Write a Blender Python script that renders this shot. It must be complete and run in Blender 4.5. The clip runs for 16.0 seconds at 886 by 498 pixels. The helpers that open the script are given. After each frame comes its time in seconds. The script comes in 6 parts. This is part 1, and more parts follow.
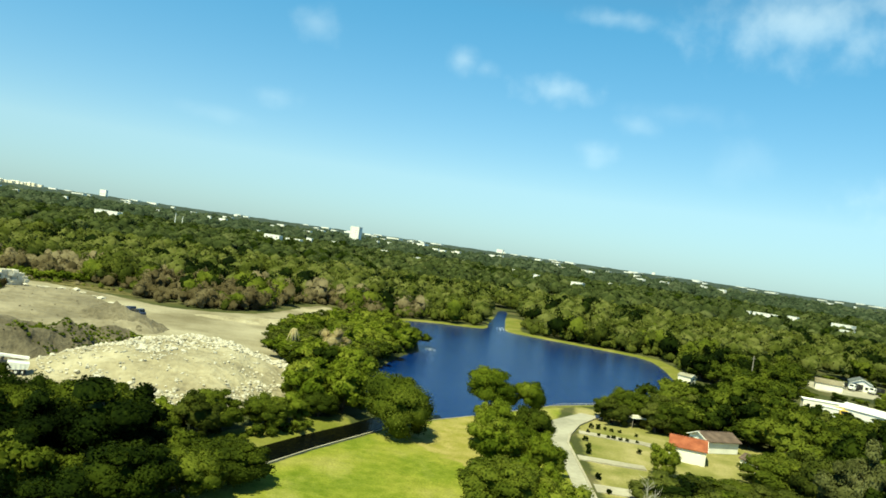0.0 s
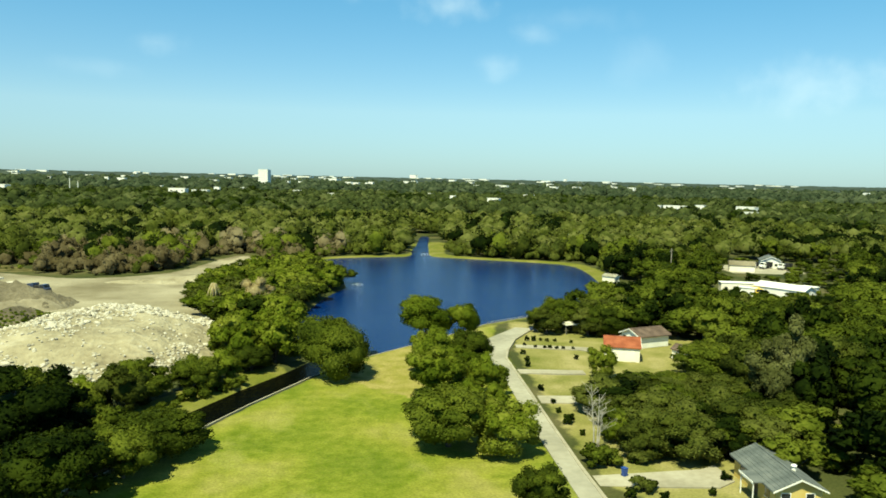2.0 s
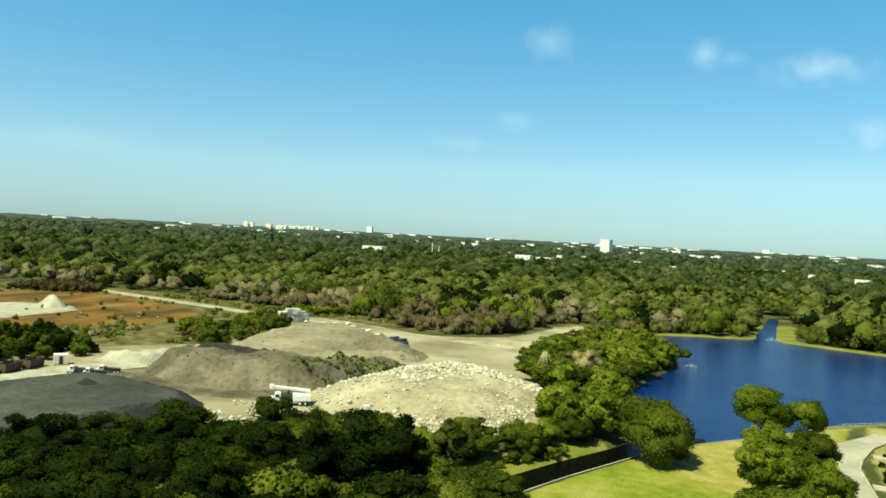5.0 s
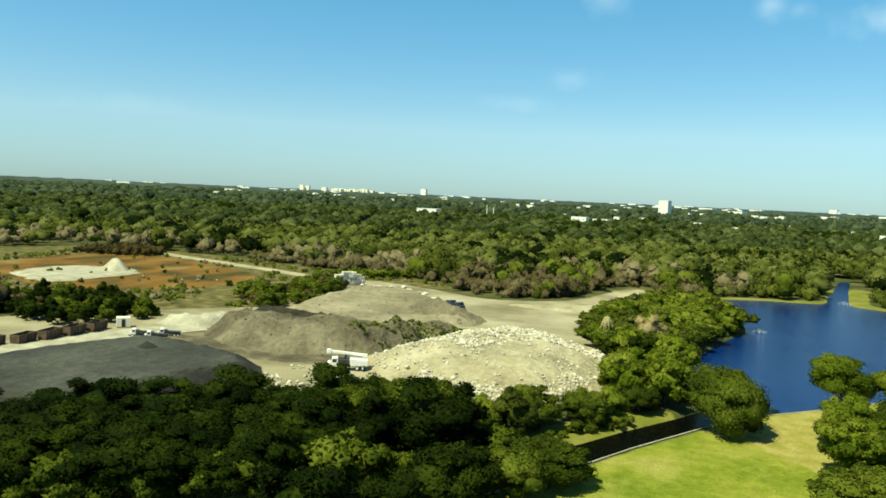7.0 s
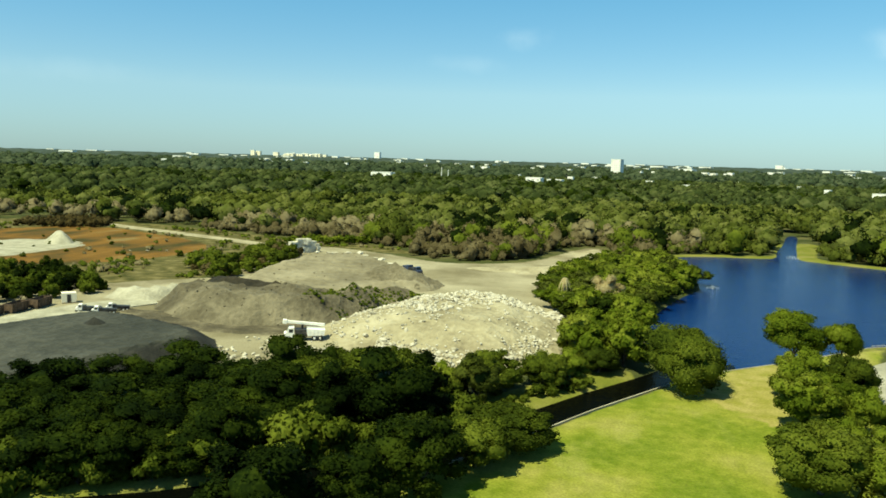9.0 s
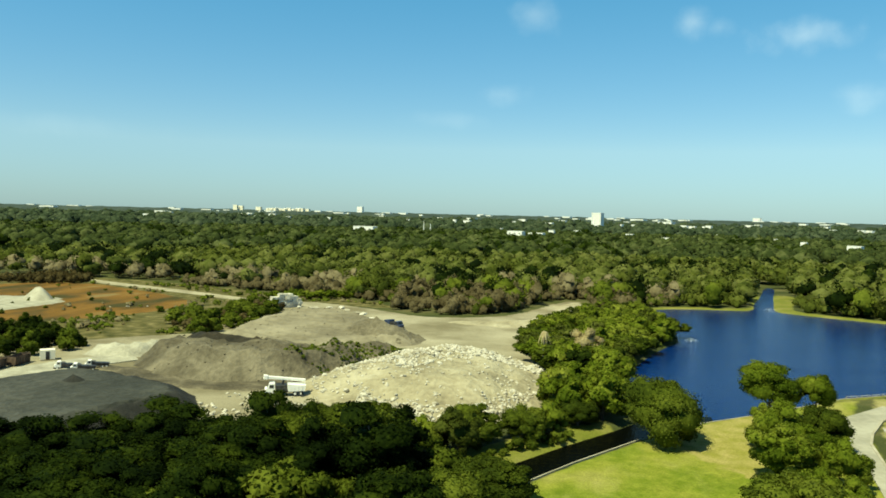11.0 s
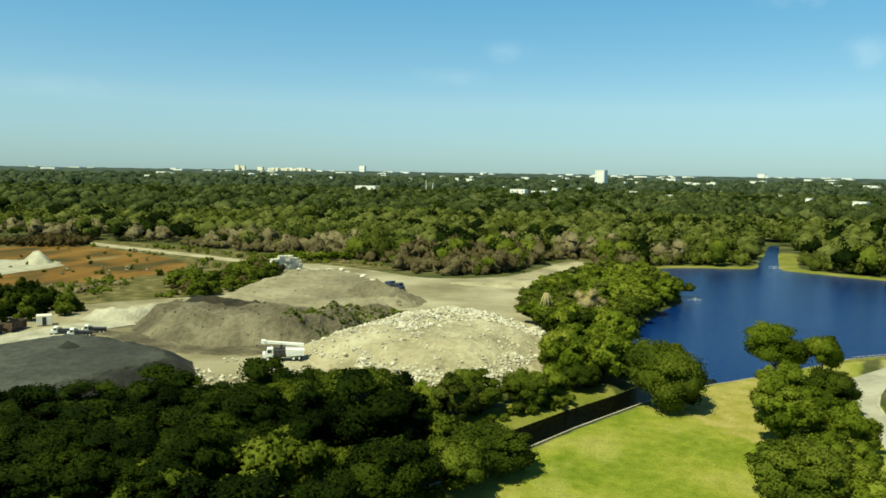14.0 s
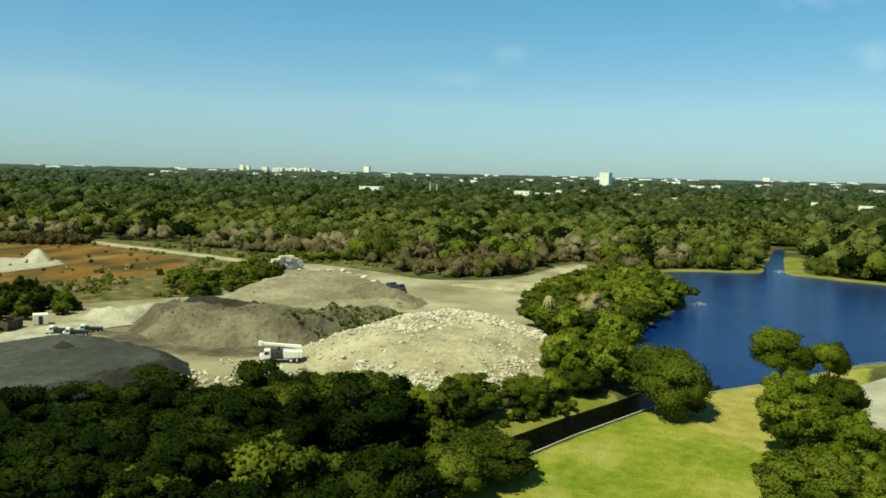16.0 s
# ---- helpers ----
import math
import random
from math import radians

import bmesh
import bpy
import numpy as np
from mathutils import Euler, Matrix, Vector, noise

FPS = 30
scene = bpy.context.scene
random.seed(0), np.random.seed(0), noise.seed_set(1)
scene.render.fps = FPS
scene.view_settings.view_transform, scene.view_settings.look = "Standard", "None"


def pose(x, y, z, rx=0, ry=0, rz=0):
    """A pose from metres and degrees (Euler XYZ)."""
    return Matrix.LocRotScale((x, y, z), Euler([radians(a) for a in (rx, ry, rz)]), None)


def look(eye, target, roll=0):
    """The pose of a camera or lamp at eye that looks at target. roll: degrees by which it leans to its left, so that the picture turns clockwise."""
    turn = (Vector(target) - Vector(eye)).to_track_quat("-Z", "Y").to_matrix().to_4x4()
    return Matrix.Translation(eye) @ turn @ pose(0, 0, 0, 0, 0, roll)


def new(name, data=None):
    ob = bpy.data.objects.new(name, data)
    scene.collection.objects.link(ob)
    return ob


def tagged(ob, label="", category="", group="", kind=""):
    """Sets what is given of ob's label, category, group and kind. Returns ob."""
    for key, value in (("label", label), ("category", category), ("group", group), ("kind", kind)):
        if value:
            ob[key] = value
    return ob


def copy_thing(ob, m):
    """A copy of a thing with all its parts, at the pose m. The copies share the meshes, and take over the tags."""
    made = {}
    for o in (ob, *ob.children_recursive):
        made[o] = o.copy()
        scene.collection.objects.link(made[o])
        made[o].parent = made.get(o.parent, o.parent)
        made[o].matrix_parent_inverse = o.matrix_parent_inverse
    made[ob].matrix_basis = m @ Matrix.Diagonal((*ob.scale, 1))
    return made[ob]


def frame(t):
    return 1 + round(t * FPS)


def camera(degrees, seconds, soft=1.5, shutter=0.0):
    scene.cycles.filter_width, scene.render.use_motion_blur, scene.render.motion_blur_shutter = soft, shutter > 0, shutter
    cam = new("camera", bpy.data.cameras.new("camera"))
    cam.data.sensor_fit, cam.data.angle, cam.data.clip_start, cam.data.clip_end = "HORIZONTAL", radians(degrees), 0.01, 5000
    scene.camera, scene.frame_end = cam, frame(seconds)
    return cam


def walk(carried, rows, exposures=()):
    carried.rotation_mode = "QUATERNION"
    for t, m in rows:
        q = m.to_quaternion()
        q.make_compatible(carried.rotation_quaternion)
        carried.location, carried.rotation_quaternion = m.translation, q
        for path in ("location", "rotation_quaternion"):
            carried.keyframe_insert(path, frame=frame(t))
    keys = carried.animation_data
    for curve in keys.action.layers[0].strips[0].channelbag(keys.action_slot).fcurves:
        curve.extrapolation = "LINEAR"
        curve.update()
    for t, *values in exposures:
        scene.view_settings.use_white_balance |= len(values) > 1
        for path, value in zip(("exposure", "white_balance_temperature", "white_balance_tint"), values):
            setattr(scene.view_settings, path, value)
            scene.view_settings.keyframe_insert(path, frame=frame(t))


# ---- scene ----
def view(x, y, z, yaw, pitch, roll):
    """A camera pose from its place, its turn to the left, its tilt up and its lean."""
    a, b = radians(yaw), radians(pitch)
    ahead = Vector((-math.sin(a) * math.cos(b), math.cos(a) * math.cos(b), math.sin(b)))
    return look(Vector((x, y, z)), Vector((x, y, z)) + 100 * ahead, roll)


cam = camera(60.5, 16.0, soft=1.7)
PATH = [
    (0.0, view(0.38, -5.59, 36.41, -6.66, -0.32, 8.14)),
    (0.5, view(0.56, -4.52, 36.69, -10.07, -1.98, 6.03)),
    (1.0, view(0.35, -2.98, 36.64, -11.23, -3.81, 3.58)),
    (1.5, view(0.80, -2.01, 36.44, -12.20, -4.86, 2.04)),
    (2.0, view(0.59, -1.40, 36.48, -13.28, -5.27, 1.20)),
    (2.5, view(0.23, -0.82, 36.80, -14.34, -5.04, 1.32)),
    (3.0, view(-1.18, -1.22, 36.93, -14.67, -4.61, 1.73)),
    (3.5, view(-1.07, 0.11, 37.45, -6.01, -3.35, 0.86)),
    (4.0, view(0.30, -1.12, 37.56, 1.24, -1.74, 1.73)),
    (4.5, view(1.17, -3.15, 37.85, 3.98, -0.91, 3.13)),
    (5.0, view(2.36, -4.57, 38.09, 12.15, -0.97, 3.01)),
    (5.2, view(2.68, -4.54, 38.17, 16.53, -1.43, 2.65)),
    (7.3, view(0.24, 0.87, 37.94, 15.80, -4.55, 2.72)),
    (7.5, view(0.39, 1.39, 37.92, 15.27, -4.91, 2.54)),
    (8.0, view(-0.52, 2.28, 38.04, 14.16, -5.61, 2.52)),
    (8.5, view(-0.69, 2.54, 38.15, 13.32, -6.44, 1.89)),
    (9.0, view(-0.49, 2.52, 38.25, 12.64, -6.70, 1.54)),
    (9.5, view(-0.29, 1.97, 38.48, 12.04, -5.50, 1.69)),
    (12.0, view(1.23, -0.15, 38.81, 11.31, -2.31, 1.13)),
    (12.5, view(1.43, -0.18, 38.88, 11.40, -2.31, 1.02)),
    (13.0, view(1.36, 0.49, 38.96, 11.51, -2.89, 0.93)),
    (13.5, view(1.13, 2.07, 39.10, 11.58, -4.60, 0.80)),
    (14.0, view(0.66, 3.96, 39.16, 11.63, -5.75, 0.85)),
    (14.5, view(1.19, 2.92, 39.14, 11.67, -5.83, 1.08)),
    (15.0, view(1.52, 3.22, 39.16, 11.75, -5.76, 1.17)),
    (15.5, view(1.54, 4.21, 39.15, 11.79, -5.77, 1.34)),
    (16.0, view(0.81, 6.52, 38.99, 11.93, -5.66, 1.28)),
]
walk(cam, PATH, [(0.0, 0.90, 6450, -3), (2.0, 0.82, 6450, -3), (5.0, 0.86, 6450, -3), (9.0, 0.76, 6450, -3), (12.5, 0.68, 6450, -3), (14.5, 0.62, 6450, -3), (16.0, 0.55, 6450, -3)])

# ---- sky and sun ----
SUN = Vector((-0.31, -0.40, 0.86)).normalized()
world = bpy.data.worlds.new("sky")
scene.world = world
world.use_nodes = True
wn, wl = world.node_tree.nodes, world.node_tree.links
wn.clear()
w_out, w_bg = wn.new("ShaderNodeOutputWorld"), wn.new("ShaderNodeBackground")
w_sky = wn.new("ShaderNodeTexSky")
w_sky.sky_type, w_sky.sun_disc = "NISHITA", False
w_sky.sun_elevation, w_sky.sun_rotation = math.asin(SUN.z), math.atan2(SUN.x, SUN.y)
w_sky.altitude, w_sky.air_density, w_sky.dust_density, w_sky.ozone_density = 40, 1.0, 0.0, 4.0
w_bg.inputs["Strength"].default_value = 0.074
# sky tint: clear blue above, grey-teal haze low down; warmed overhead, out of view, so shade turns less teal
w_co = wn.new("ShaderNodeTexCoord")
w_sep, w_rise, w_tint, w_hue = wn.new("ShaderNodeSeparateXYZ"), wn.new("ShaderNodeMapRange"), wn.new("ShaderNodeValToRGB"), wn.new("ShaderNodeMixRGB")
w_rise.inputs["From Max"].default_value = 0.75
w_tint.color_ramp.elements[0].color, w_tint.color_ramp.elements[1].color = (0.41, 0.59, 0.82, 1), (0.95, 1.05, 0.80, 1)
w_tint.color_ramp.elements.new(0.112).color = (0.87, 0.955, 0.97, 1)
w_tint.color_ramp.elements.new(0.40).color = (0.63, 1.19, 1.21, 1)
w_hue.blend_type, w_hue.inputs["Fac"].default_value = "MULTIPLY", 1.0
wl.new(w_co.outputs["Generated"], w_sep.inputs["Vector"])
wl.new(w_sep.outputs["Z"], w_rise.inputs["Value"])
wl.new(w_rise.outputs["Result"], w_tint.inputs["Fac"])
wl.new(w_sky.outputs["Color"], w_hue.inputs["Color1"])
wl.new(w_tint.outputs["Color"], w_hue.inputs["Color2"])
# small fair-weather clouds: bearing, elevation, half width and half height in degrees, density
CLOUDS = ((-7.3, 8.9, 1.6, 0.7, 0.40), (-11.0, 7.0, 2.4, 0.5, 0.20), (13.2, 12.4, 2.5, 0.9, 0.80), (17.0, 8.4, 1.4, 0.8, 0.55), (19.6, 10.6, 1.4, 0.7, 0.40), (6.3, 13.7, 1.0, 0.8, 0.65), (8.0, 13.3, 0.8, 0.6, 0.45),
          (-5.0, 14.6, 1.3, 1.0, 0.45), (39.0, 6.8, 3.6, 1.4, 0.70), (30.0, 18.0, 6.0, 2.2, 0.95), (17.0, 17.8, 2.4, 0.6, 0.60), (22.5, 11.6, 3.4, 0.7, 0.20), (-38.0, 5.4, 4.0, 0.6, 0.15), (27.0, 8.6, 1.8, 1.3, 0.20))
w_puff = wn.new("ShaderNodeTexNoise")
w_puff.inputs["Scale"].default_value, w_puff.inputs["Detail"].default_value = 26.0, 5.0
wl.new(w_co.outputs["Generated"], w_puff.inputs["Vector"])


def w_math(how, a, b):
    node = wn.new("ShaderNodeMath")
    node.operation = how
    for k, v in enumerate((a, b)):
        if isinstance(v, float):
            node.inputs[k].default_value = v
        else:
            wl.new(v, node.inputs[k])
    return node.outputs["Value"]


def w_dot(axis):
    node = wn.new("ShaderNodeVectorMath")
    node.operation, node.inputs[1].default_value = "DOT_PRODUCT", axis
    wl.new(w_co.outputs["Generated"], node.inputs[0])
    return node.outputs["Value"]


ragged = w_math("MULTIPLY", w_math("SUBTRACT", w_puff.outputs["Fac"], 0.5), 2.6)
cover = None
for bearing, lift, half_w, half_h, density in CLOUDS:
    a, e = radians(bearing), radians(lift)
    right, up = (math.cos(a), -math.sin(a), 0.0), (-math.sin(a) * math.sin(e), -math.cos(a) * math.sin(e), math.cos(e))
    u, v = (w_math("MULTIPLY", w_dot(axis), 1 / math.sin(radians(half))) for axis, half in ((right, half_w), (up, half_h)))
    d = w_math("SQRT", w_math("ADD", w_math("MULTIPLY", u, u), w_math("MULTIPLY", v, v)), 0.0)
    soft_edge = wn.new("ShaderNodeMapRange")
    soft_edge.interpolation_type = "SMOOTHSTEP"
    soft_edge.inputs["From Min"].default_value, soft_edge.inputs["From Max"].default_value = 1.7, -0.5
    soft_edge.inputs["To Max"].default_value = 0.36 * density
    wl.new(w_math("ADD", d, ragged), soft_edge.inputs["Value"])
    near = w_math("MULTIPLY", soft_edge.outputs["Result"], w_math("LESS_THAN", d, 2.4))
    cover = near if cover is None else w_math("MAXIMUM", cover, near)
w_mix = wn.new("ShaderNodeMixRGB")
w_mix.inputs["Color2"].default_value = (9.5, 10.2, 10.0, 1)
wl.new(cover, w_mix.inputs["Fac"])
wl.new(w_hue.outputs["Color"], w_mix.inputs["Color1"])
wl.new(w_mix.outputs["Color"], w_bg.inputs["Color"])
wl.new(w_bg.outputs["Background"], w_out.inputs["Surface"])

sun = new("sun", bpy.data.lights.new("sun", "SUN"))
sun.data.energy, sun.data.angle, sun.data.color = 4.8, radians(0.53), (1.0, 0.93, 0.60)
sun.matrix_world = look(SUN * 200, (0, 0, 0))


# ---- materials ----
def material(name, colours, scale=1.0, rough=0.9, bump=0.0, metal=0.0, island=0.0, tree=0.0, spec=0.3, fine=8.0, through_light=0.0, detail=6.0, grain=0.35):
    """A surface with two scales of colour variation (broad stains and fine grain) and fine relief. colours: dark, mid and light."""
    m = bpy.data.materials.new(name)
    m.use_nodes = True
    n, l = m.node_tree.nodes, m.node_tree.links
    b = n["Principled BSDF"]
    co = n.new("ShaderNodeNewGeometry")
    big, small = n.new("ShaderNodeTexNoise"), n.new("ShaderNodeTexNoise")
    big.inputs["Scale"].default_value, big.inputs["Detail"].default_value = scale, detail
    small.inputs["Scale"].default_value, small.inputs["Detail"].default_value = scale * fine, 4.0
    l.new(co.outputs["Position"], big.inputs["Vector"])
    l.new(co.outputs["Position"], small.inputs["Vector"])
    total = n.new("ShaderNodeMath")
    total.operation, total.inputs[1].default_value = "MULTIPLY_ADD", grain
    l.new(small.outputs["Fac"], total.inputs[0])
    l.new(big.outputs["Fac"], total.inputs[2])
    value = total.outputs["Value"]
    offset = -grain / 2
    for amount, kind in ((island, "island"), (tree, "tree")):
        if amount:
            add = n.new("ShaderNodeMath")
            add.operation, add.inputs[1].default_value = "MULTIPLY_ADD", amount
            source = co.outputs["Random Per Island"] if kind == "island" else n.new("ShaderNodeObjectInfo").outputs["Random"]
            l.new(source, add.inputs[0])
            l.new(value, add.inputs[2])
            value = add.outputs["Value"]
            offset -= amount / 2
    shift = n.new("ShaderNodeMath")
    shift.operation, shift.inputs[1].default_value = "ADD", offset
    l.new(value, shift.inputs[0])
    ramp = n.new("ShaderNodeValToRGB")
    e = ramp.color_ramp.elements
    e[0].position, e[1].position = 0.3, 0.7
    e[0].color, e[1].color = (*colours[0], 1), (*colours[2], 1)
    mid = e.new(0.5)
    mid.color = (*colours[1], 1)
    l.new(shift.outputs["Value"], ramp.inputs["Fac"])
    l.new(ramp.outputs["Color"], b.inputs["Base Color"])
    b.inputs["Roughness"].default_value, b.inputs["Metallic"].default_value = rough, metal
    b.inputs["Specular IOR Level"].default_value = spec
    if bump:
        bm_ = n.new("ShaderNodeBump")
        bm_.inputs["Strength"].default_value, bm_.inputs["Distance"].default_value = bump, 0.3 / scale
        l.new(total.outputs["Value"], bm_.inputs["Height"])
        l.new(bm_.outputs["Normal"], b.inputs["Normal"])
    if through_light:
        tr, mx = n.new("ShaderNodeBsdfTranslucent"), n.new("ShaderNodeMixShader")
        mx.inputs["Fac"].default_value = through_light
        l.new(ramp.outputs["Color"], tr.inputs["Color"])
        l.new(b.outputs["BSDF"], mx.inputs[1])
        l.new(tr.outputs["BSDF"], mx.inputs[2])
        l.new(mx.outputs["Shader"], n["Material Output"].inputs["Surface"])
    return m


def leaf(name, dark, mid, light):
    return material(name, (dark, mid, light), scale=0.16, rough=0.85, island=0.12, tree=0.28, spec=0.05, through_light=0.38, fine=11.0, grain=0.55)


LEAF_OAK = leaf("oak_leaves", (0.032, 0.047, 0.005), (0.076, 0.100, 0.010), (0.138, 0.165, 0.021))
# dark green, deepened further to put heavy shade into the leaf colour
LEAF_DARK_SHADED = leaf("dark_shaded_leaves", (0.004, 0.009, 0.001), (0.012, 0.022, 0.002), (0.036, 0.053, 0.005))
LEAF_BRIGHT = leaf("bright_leaves", (0.058, 0.086, 0.006), (0.126, 0.162, 0.014), (0.210, 0.236, 0.034))
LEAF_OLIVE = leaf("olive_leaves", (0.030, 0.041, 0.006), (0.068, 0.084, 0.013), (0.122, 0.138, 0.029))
# paler, duller green that puts light haze into the leaf colour
LEAF_WOODS_HAZED = leaf("woodland_leaves_hazed", (0.040, 0.054, 0.010), (0.092, 0.110, 0.022), (0.160, 0.172, 0.050))
LEAF_GREY = leaf("grey_twigs", (0.090, 0.074, 0.036), (0.155, 0.130, 0.070), (0.228, 0.198, 0.116))
# aerial haze painted into the leaves: bluer the farther the zone
LEAF_DISTANT_HAZED = leaf("distant_leaves_hazed", (0.034, 0.048, 0.014), (0.074, 0.094, 0.028), (0.124, 0.140, 0.052))
LEAF_REMOTE_HAZED = leaf("remote_leaves_hazed", (0.030, 0.046, 0.024), (0.058, 0.080, 0.042), (0.096, 0.118, 0.066))
LEAF_DRY = leaf("dry_leaves", (0.038, 0.030, 0.011), (0.079, 0.061, 0.024), (0.128, 0.105, 0.046))
LEAF_MOSS = leaf("grey_moss", (0.058, 0.066, 0.020), (0.112, 0.122, 0.042), (0.190, 0.196, 0.085))
LEAF_DEAD = leaf("dead_leaves", (0.288, 0.232, 0.112), (0.448, 0.376, 0.208), (0.560, 0.496, 0.304))
BARK = material("bark", ((0.038, 0.030, 0.022), (0.083, 0.068, 0.053), (0.150, 0.128, 0.098)), scale=2.0, bump=0.5)
BARK_PALE = material("pale_bark", ((0.150, 0.128, 0.105), (0.255, 0.225, 0.188), (0.360, 0.330, 0.285)), scale=2.0, bump=0.4)
DEADWOOD = material("dead_wood", ((0.270, 0.247, 0.210), (0.375, 0.345, 0.300), (0.465, 0.435, 0.383)), scale=2.0, bump=0.3)
CONCRETE = material("pale_concrete", ((0.243, 0.222, 0.167), (0.304, 0.279, 0.216), (0.372, 0.349, 0.279)), scale=0.15, bump=0.1)
ROAD = material("worn_road", ((0.227, 0.217, 0.173), (0.29, 0.275, 0.223), (0.347, 0.332, 0.275)), scale=0.12, bump=0.1)
RUBBLE_SOIL = material("rubble_soil", ((0.193, 0.166, 0.105), (0.292, 0.259, 0.172), (0.37, 0.334, 0.24)), scale=0.10, bump=0.5)
RUBBLE = material("broken_concrete", ((0.214, 0.192, 0.141), (0.328, 0.3, 0.233), (0.475, 0.446, 0.375)), scale=0.6, bump=0.3, tree=0.4, island=0.4)
DIRT = material("grey_dirt", ((0.054, 0.045, 0.028), (0.099, 0.085, 0.056), (0.165, 0.143, 0.098)), scale=0.09, bump=0.6)
TAN_DIRT = material("tan_dirt", ((0.124, 0.106, 0.069), (0.188, 0.164, 0.110), (0.255, 0.225, 0.158)), scale=0.06, bump=0.3)
SPOIL = material("spoil", ((0.080, 0.068, 0.043), (0.140, 0.121, 0.081), (0.205, 0.180, 0.124)), scale=0.12, bump=0.6)
SHADED_DIRT = material("shaded_dirt", ((0.041, 0.035, 0.021), (0.079, 0.066, 0.042), (0.150, 0.129, 0.086)), scale=0.15, bump=0.4)
BROWN_SOIL_SHADED = material("brown_soil_shaded", ((0.009, 0.008, 0.005), (0.022, 0.018, 0.010), (0.049, 0.038, 0.022)), scale=0.1, bump=0.5)
MILLINGS = material("dark_millings", ((0.020, 0.021, 0.017), (0.033, 0.034, 0.028), (0.056, 0.056, 0.047)), scale=0.06, bump=0.4)
DARKER_MILLINGS = material("darker_millings", ((0.009, 0.009, 0.008), (0.016, 0.016, 0.014), (0.028, 0.027, 0.023)), scale=0.3, bump=0.4)
WHITE_SAND = material("white_aggregate", ((0.217, 0.203, 0.154), (0.292, 0.277, 0.217), (0.383, 0.364, 0.292)), scale=0.2, bump=0.4)
PALE_BLOCK = material("pale_block", ((0.400, 0.376, 0.304), (0.528, 0.496, 0.416), (0.640, 0.608, 0.520)), scale=0.6, bump=0.2, tree=0.4)
WHITE_PAINT = material("white_paint", ((0.70, 0.69, 0.65), (0.79, 0.78, 0.74), (0.84, 0.83, 0.80)), scale=0.4, rough=0.6, bump=0.03)
WARM_WALL = material("warm_white_wall", ((0.72, 0.67, 0.56), (0.80, 0.755, 0.645), (0.84, 0.80, 0.70)), scale=0.3, rough=0.7, bump=0.03)
CREAM = material("cream_stucco", ((0.70, 0.64, 0.50), (0.78, 0.72, 0.58), (0.83, 0.78, 0.66)), scale=0.05, rough=0.7)
YELLOW = material("yellow_siding", ((0.495, 0.360, 0.098), (0.562, 0.420, 0.128), (0.600, 0.473, 0.180)), scale=0.5, rough=0.6)
TILE_RED = material("red_roof", ((0.195, 0.053, 0.022), (0.270, 0.079, 0.036), (0.345, 0.112, 0.053)), scale=0.5, rough=0.75, bump=0.2)
SHINGLE_GREY = material("grey_shingle", ((0.074, 0.086, 0.088), (0.104, 0.117, 0.119), (0.142, 0.154, 0.153)), scale=0.6, rough=0.85, bump=0.2)
SHINGLE_BROWN = material("brown_shingle", ((0.075, 0.053, 0.041), (0.112, 0.079, 0.064), (0.158, 0.112, 0.090)), scale=0.6, rough=0.85, bump=0.2)
DARK_METAL = material("dark_metal", ((0.02, 0.02, 0.022), (0.04, 0.04, 0.042), (0.08, 0.078, 0.075)), scale=1.0, rough=0.5, metal=0.3)
RUSTY = material("rusty_steel", ((0.05, 0.035, 0.025), (0.09, 0.06, 0.04), (0.15, 0.10, 0.07)), scale=0.7, rough=0.8, bump=0.2)
RUBBER = material("tyre_rubber", ((0.015, 0.015, 0.015), (0.025, 0.025, 0.025), (0.05, 0.048, 0.045)), scale=2.0, rough=0.85)
BLUE_PLASTIC = material("blue_plastic", ((0.015, 0.045, 0.20), (0.022, 0.060, 0.26), (0.04, 0.09, 0.32)), scale=1.0, rough=0.4)
BLUE_PAINT = material("dark_blue_paint", ((0.02, 0.03, 0.07), (0.03, 0.045, 0.10), (0.05, 0.07, 0.14)), scale=0.5, rough=0.3, spec=0.5)
CAB_YELLOW = material("machine_yellow", ((0.50, 0.33, 0.03), (0.65, 0.44, 0.05), (0.75, 0.55, 0.10)), scale=0.7, rough=0.5)
GLASS = material("window_glass", ((0.015, 0.02, 0.025), (0.025, 0.03, 0.035), (0.04, 0.05, 0.055)), scale=0.3, rough=0.08, spec=0.8)
SPRAY = material("water_spray", ((0.6, 0.65, 0.7), (0.7, 0.75, 0.8), (0.8, 0.85, 0.88)), scale=1.0, rough=0.3)


